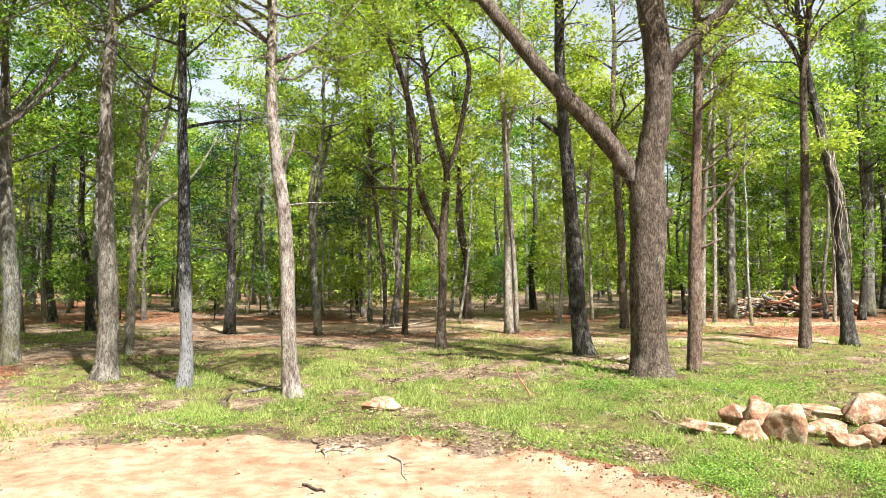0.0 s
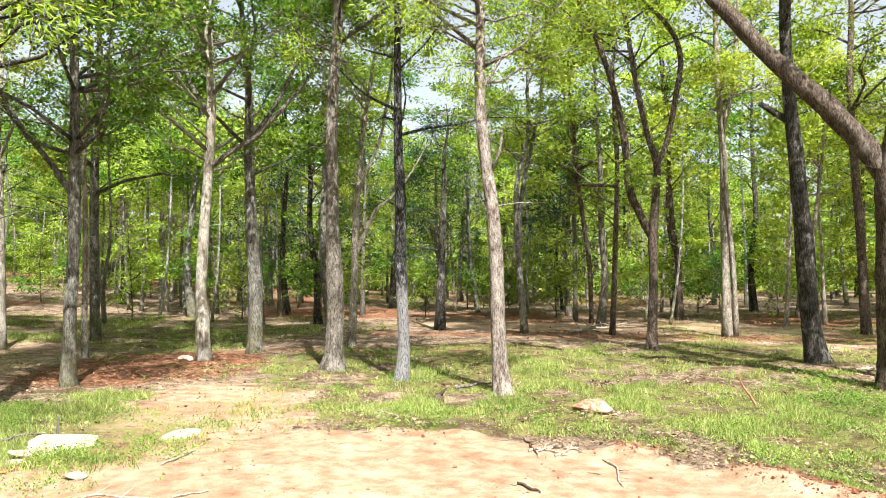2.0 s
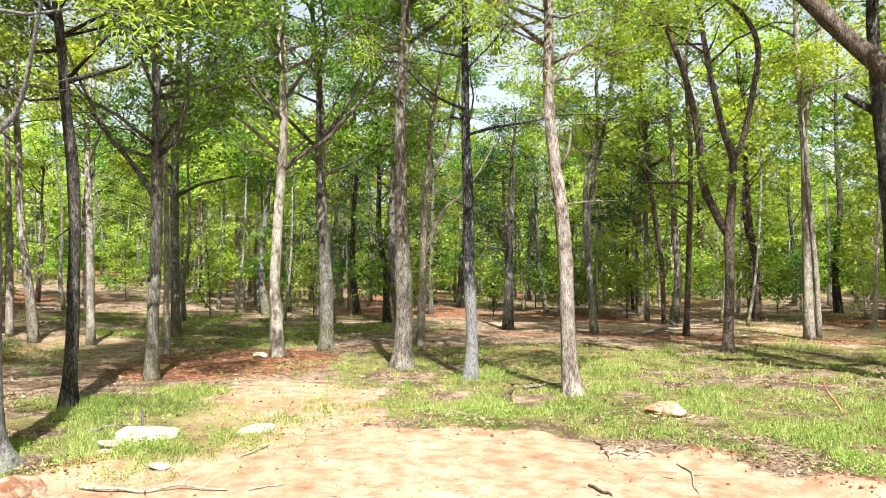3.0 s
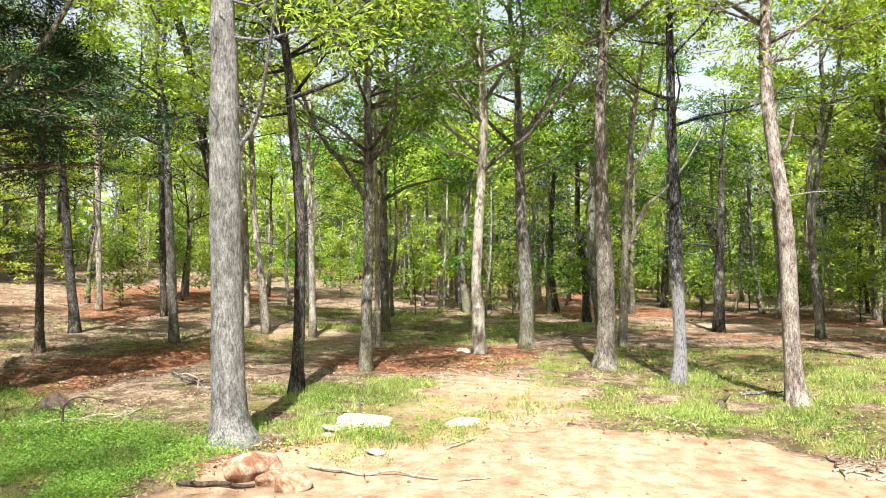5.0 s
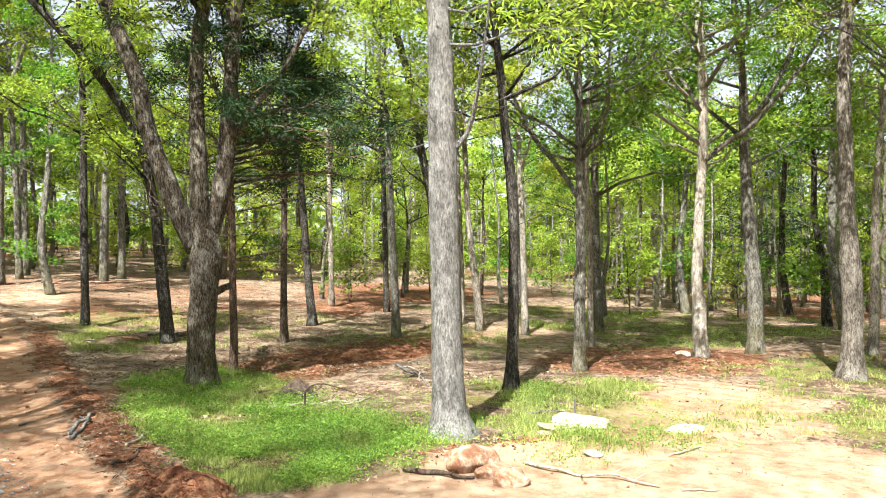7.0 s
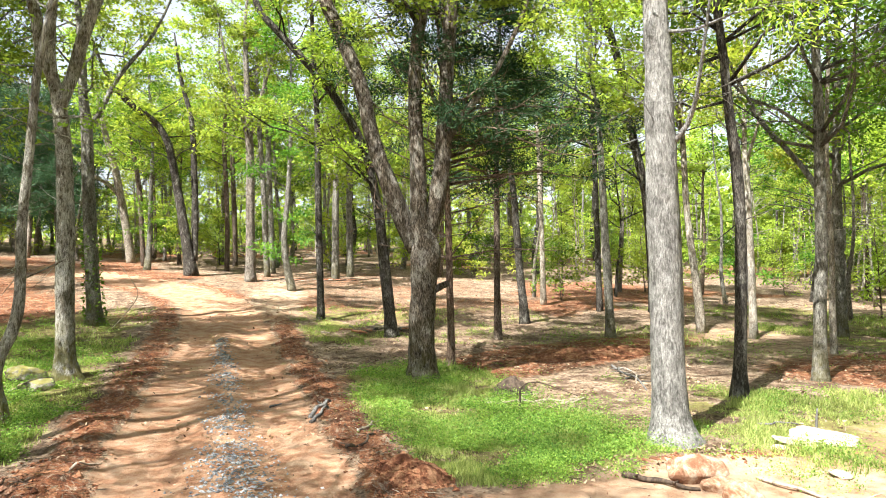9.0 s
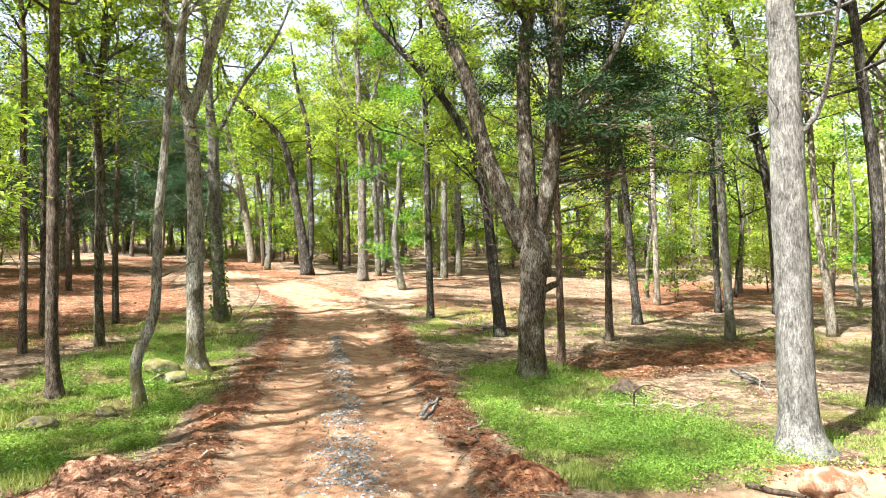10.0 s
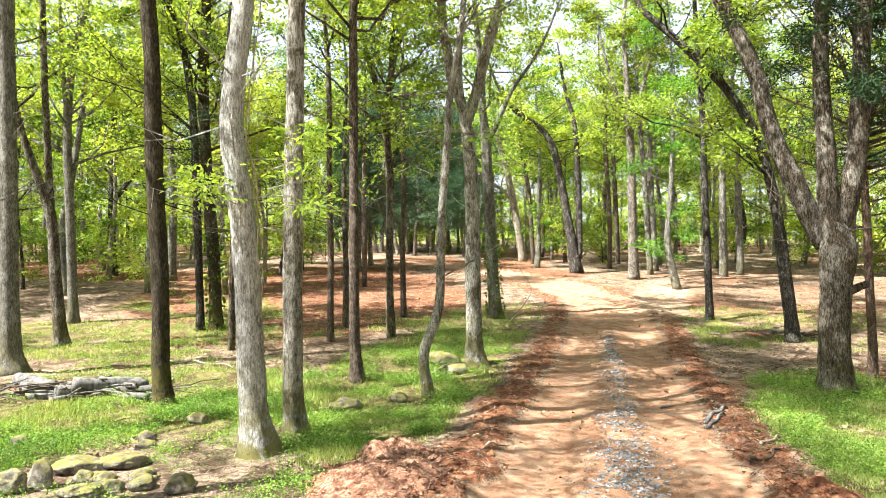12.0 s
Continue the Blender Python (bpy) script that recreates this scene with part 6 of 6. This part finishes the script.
def upright_stick(x, y, rows, material, label):
    ob = new("bent_stick", mesh_from("bent_stick", *tube(spline(rows, 0.05), 6), material))
    ob.location = (x, y, ground_z(x, y))
    tagged(ob, label, "branch", "fallen branches")


upright_stick(-11.38, 5.06, [(0, 0, -0.1, 0.02), (-0.02, 0, 0.2, 0.018), (0.03, 0.02, 0.42, 0.015), (0.2, 0.25, 0.5, 0.01), (0.55, 0.8, 0.3, 0.006)], DARKWOOD, "thin crooked dead branch standing out of the grass")
upright_stick(1.57, 13.8, [(0.15, 0, -0.1, 0.022), (0.02, 0, 0.12, 0.02), (-0.12, 0, 0.33, 0.016), (-0.2, 0, 0.55, 0.01)], ROOT, "reddish dead branch poking out of the grass")
upright_stick(-8.6, 8.6, [(0, 0, -0.1, 0.02), (0.0, 0, 0.15, 0.018), (0.02, 0.0, 0.34, 0.012)], GREYLOG, "short pale broken stake beside a boulder")

upright_stick(-25.2, -2.6, [(0, -0.15, -0.05, 0.014), (0.02, 0.35, 0.55, 0.013), (0.0, 0.62, 1.05, 0.012), (0.02, 0.4, 1.55, 0.01), (0, 0.05, 2.05, 0.008)], DEADWOOD, "pale arching dead vine stem beside a trunk")


# ---- low growth and loose cover ----
def spread(n, r0, r1, az0, az1, rng):
    """Places thick near the clearing and thinner far off."""
    r = 1 / rng.uniform(1 / r1, 1 / r0, n)
    a = np.radians(rng.uniform(az0, az1, n))
    return -np.sin(a) * r, np.cos(a) * r, r


def grow_grass():
    rng = np.random.default_rng(71)
    x, y, r = spread(420000, 6.0, 48, -36, 137, rng)
    g = cover(x, y)[0]
    patch = fbm(x, y, 0.8, 41) * 0.6 + fbm(x, y, 3.5, 42) * 0.4
    keep = rng.random(len(x)) < np.clip((g - 0.22) * 1.6, 0, 1) * (0.12 + smooth(0.40, 0.56, patch)) * (1 - 0.5 * (y > 9) * (x > -9) * (0.4 + smooth(0.35, 0.6, fbm(x, y, 0.6, 49))))
    x, y, r, patch = x[keep][:90000], y[keep][:90000], r[keep][:90000], patch[keep][:90000]
    k = 5
    n = len(x)
    x, y, r, patch = (np.repeat(q, k) for q in (x, y, r, patch))
    x, y = x + rng.normal(0, 0.035, n * k) * (1 + r / 20), y + rng.normal(0, 0.035, n * k) * (1 + r / 20)
    c = np.stack([x, y, ground_zs(x, y) - 0.01], -1)
    d = rng.normal(0, 0.55, (n * k, 3)) + np.array([0, 0, 1.0])
    d[:, 2] = np.abs(d[:, 2])
    big = (0.02 + 0.10 * smooth(0.4, 0.75, patch)[:, None]) * (1 + r[:, None] / 45)
    v, f = leaves(c, d, big, 0.0045 + 0.0007 * r[:, None], rng, True)
    tagged(new("grass", mesh_from("grass", v, f, LEAF["grass"], False)), "patchy bright green young grass", "grass", kind="stuff")


def grow_weeds():
    """Broad-leaved low weeds, thickest beside the track and round the trunks."""
    rng = np.random.default_rng(72)
    x, y, r = spread(260000, 6.5, 40, -36, 137, rng)
    g = cover(x, y)[0]
    lush = np.clip(spot(x, y, -14.6, 4.4, 2.6, 1.3) + spot(x, y, -15, -4.0, 8.0, 2.4) + 0.4 * spot(x, y, -11, 4.2, 3.5, 1.6) + spot(x, y, 5.8, 15.0, 3.5, 2.0) + spot(x, y, -10.0, -6.3, 3.0, 2.4) + 0.25, 0, 1)
    keep = rng.random(len(x)) < np.clip(g * 1.3, 0, 1) * smooth(0.40, 0.56, fbm(x, y, 1.1, 43)) * lush * (1 - 0.6 * (y > 9) * (x > -9))
    x, y, r = x[keep][:25000], y[keep][:25000], r[keep][:25000]
    k = 16
    n = len(x)
    hgt = rng.uniform(0.04, 0.22, n)
    x, y, r, hgt = (np.repeat(q, k) for q in (x, y, r, hgt))
    px, py = x + rng.normal(0, 0.07, n * k), y + rng.normal(0, 0.07, n * k)
    c = np.stack([px, py, ground_zs(px, py) + hgt * rng.random(n * k)], -1)
    v, f = leaves(c, np.stack([px - x, py - y, rng.uniform(-0.02, 0.08, n * k)], -1) + rng.normal(0, 0.02, (n * k, 3)), 0.020 + 0.0008 * r[:, None], 0.013 + 0.0005 * r[:, None], rng, True)
    tagged(new("weeds", mesh_from("weeds", v, f, LEAF["weed"], False)), "low broad-leaved green weeds", "weeds", kind="stuff")


def strew_litter():
    rng = np.random.default_rng(73)
    x, y, r = spread(260000, 6.5, 60, -36, 137, rng)
    g, red, pale, road, verge = cover(x, y)
    keep = rng.random(len(x)) < (1 - pale) * (0.7 - 0.45 * g) * (1 - 0.8 * verge) * smooth(0.42, 0.58, fbm(x, y, 0.9, 44)) * np.maximum(smooth(9, 15, r + 3), 2.0 * spot(x, y, -8.6, -5.3, 2.6, 1.7, 20, 0.5))
    x, y, r = x[keep][:60000], y[keep][:60000], r[keep][:60000]
    n = len(x)
    c = np.stack([x, y, ground_zs(x, y) + 0.008], -1)
    d = rng.normal(0, 1, (n, 3)) * np.array([1, 1, 0.4])
    v, f = leaves(c, d, 0.042 + 0.0014 * r[:, None], 0.032 + 0.001 * r[:, None], rng, True)
    tagged(new("leaf_litter", mesh_from("leaf_litter", v, f, LEAF["dry"], False)), "dry tan fallen leaves on the woodland floor", "leaf litter", kind="stuff")


def strew_clods():
    rng = np.random.default_rng(74)
    x, y, r = spread(90000, 6.0, 40, -36, 137, rng)
    g, red, pale, road, verge = cover(x, y)
    keep = rng.random(len(x)) < np.clip(verge * 1.0 + 0.25 * red * (1 - pale) + 0.02 * pale * (1 - road), 0, 1) * (1 - 0.7 * np.clip(g, 0, 1))
    x, y, r = x[keep][:14000], y[keep][:14000], r[keep][:14000]
    tagged(new("soil_clods", mesh_from("soil_clods", *lumps(len(x), x, y, rng.gamma(1.3, 0.0055, len(x)) * (1 + r / 30) + 0.004, rng), CLAY, False)), "loose red clay clods", "soil", kind="stuff")
    m = 26000
    x, y, r = spread(m, 6.5, 62, -36, 137, rng)
    cv = cover(x, y)
    ok = (cv[3] < 0.5) & (rng.random(m) < 0.75 - 0.7 * np.clip(cv[2], 0, 1) - 0.35 * np.clip(cv[0], 0, 1)) & (rng.random(m) < smooth(0.3, 0.65, fbm(x, y, 0.5, 48)) + 0.15)
    x, y, r = x[ok], y[ok], r[ok]
    n = len(x)
    L = rng.uniform(0.05, 0.28, n) * (1 + r / 40)
    a = rng.uniform(0, 6.283, n)
    w = np.stack([np.cos(a), np.sin(a), rng.normal(0, 0.12, n)], -1)
    c = np.stack([x, y, ground_zs(x, y) + 0.012], -1)
    v, f = leaves(c, w, L[:, None], 0.004 + 0.0006 * r[:, None], rng)
    tagged(new("twig_litter", mesh_from("twig_litter", v, f, TWIGS, False)), "broken twigs strewn over the ground", "twigs", kind="stuff")


def strew_pebbles():
    rng = np.random.default_rng(76)
    x, y, r = spread(9000, 6.2, 22, -36, 100, rng)
    g, red, pale, road, verge = cover(x, y)
    keep = rng.random(len(x)) < 0.30 * pale * smooth(0.45, 0.65, fbm(x, y, 0.9, 47))
    x, y = x[keep], y[keep]
    tagged(new("pebbles", mesh_from("pebbles", *lumps(len(x), x, y, rng.gamma(1.6, 0.006, len(x)) + 0.005, rng, 0.6), PEBBLE, False)), "small clay crumbs and pebbles on the bare clearing", "pebbles", kind="stuff")


def lay_gravel():
    rng = np.random.default_rng(75)
    n = 4200
    u = rng.random(n) ** 1.7
    x = -6.2 - 16.5 * u
    width = 0.48 * (1 - 0.75 * u) + 0.04
    y = np.interp(-x, [6, 8.2, 12, 17, 23], [0.25, 0.27, 0.27, 0.42, 0.5]) + rng.normal(0, 1, n) * width * 0.55 + (fbm(x, x * 0, 0.8, 45) - 0.5) * 0.25
    keep = rng.random(n) < smooth(0.35, 0.65, fbm(x, y, 1.6, 46)) * (1 - 0.5 * u) + 0.08
    x, y = x[keep], y[keep]
    tagged(new("gravel", mesh_from("gravel", *lumps(len(x), x, y, rng.uniform(0.010, 0.028, len(x)) * (1 + np.abs(x) / 40), rng, 0.6), GRAVEL, False)), "strip of loose blue-grey gravel along the middle of the track", "gravel", kind="stuff")


grow_grass()
grow_weeds()
strew_litter()
strew_clods()
strew_pebbles()
lay_gravel()
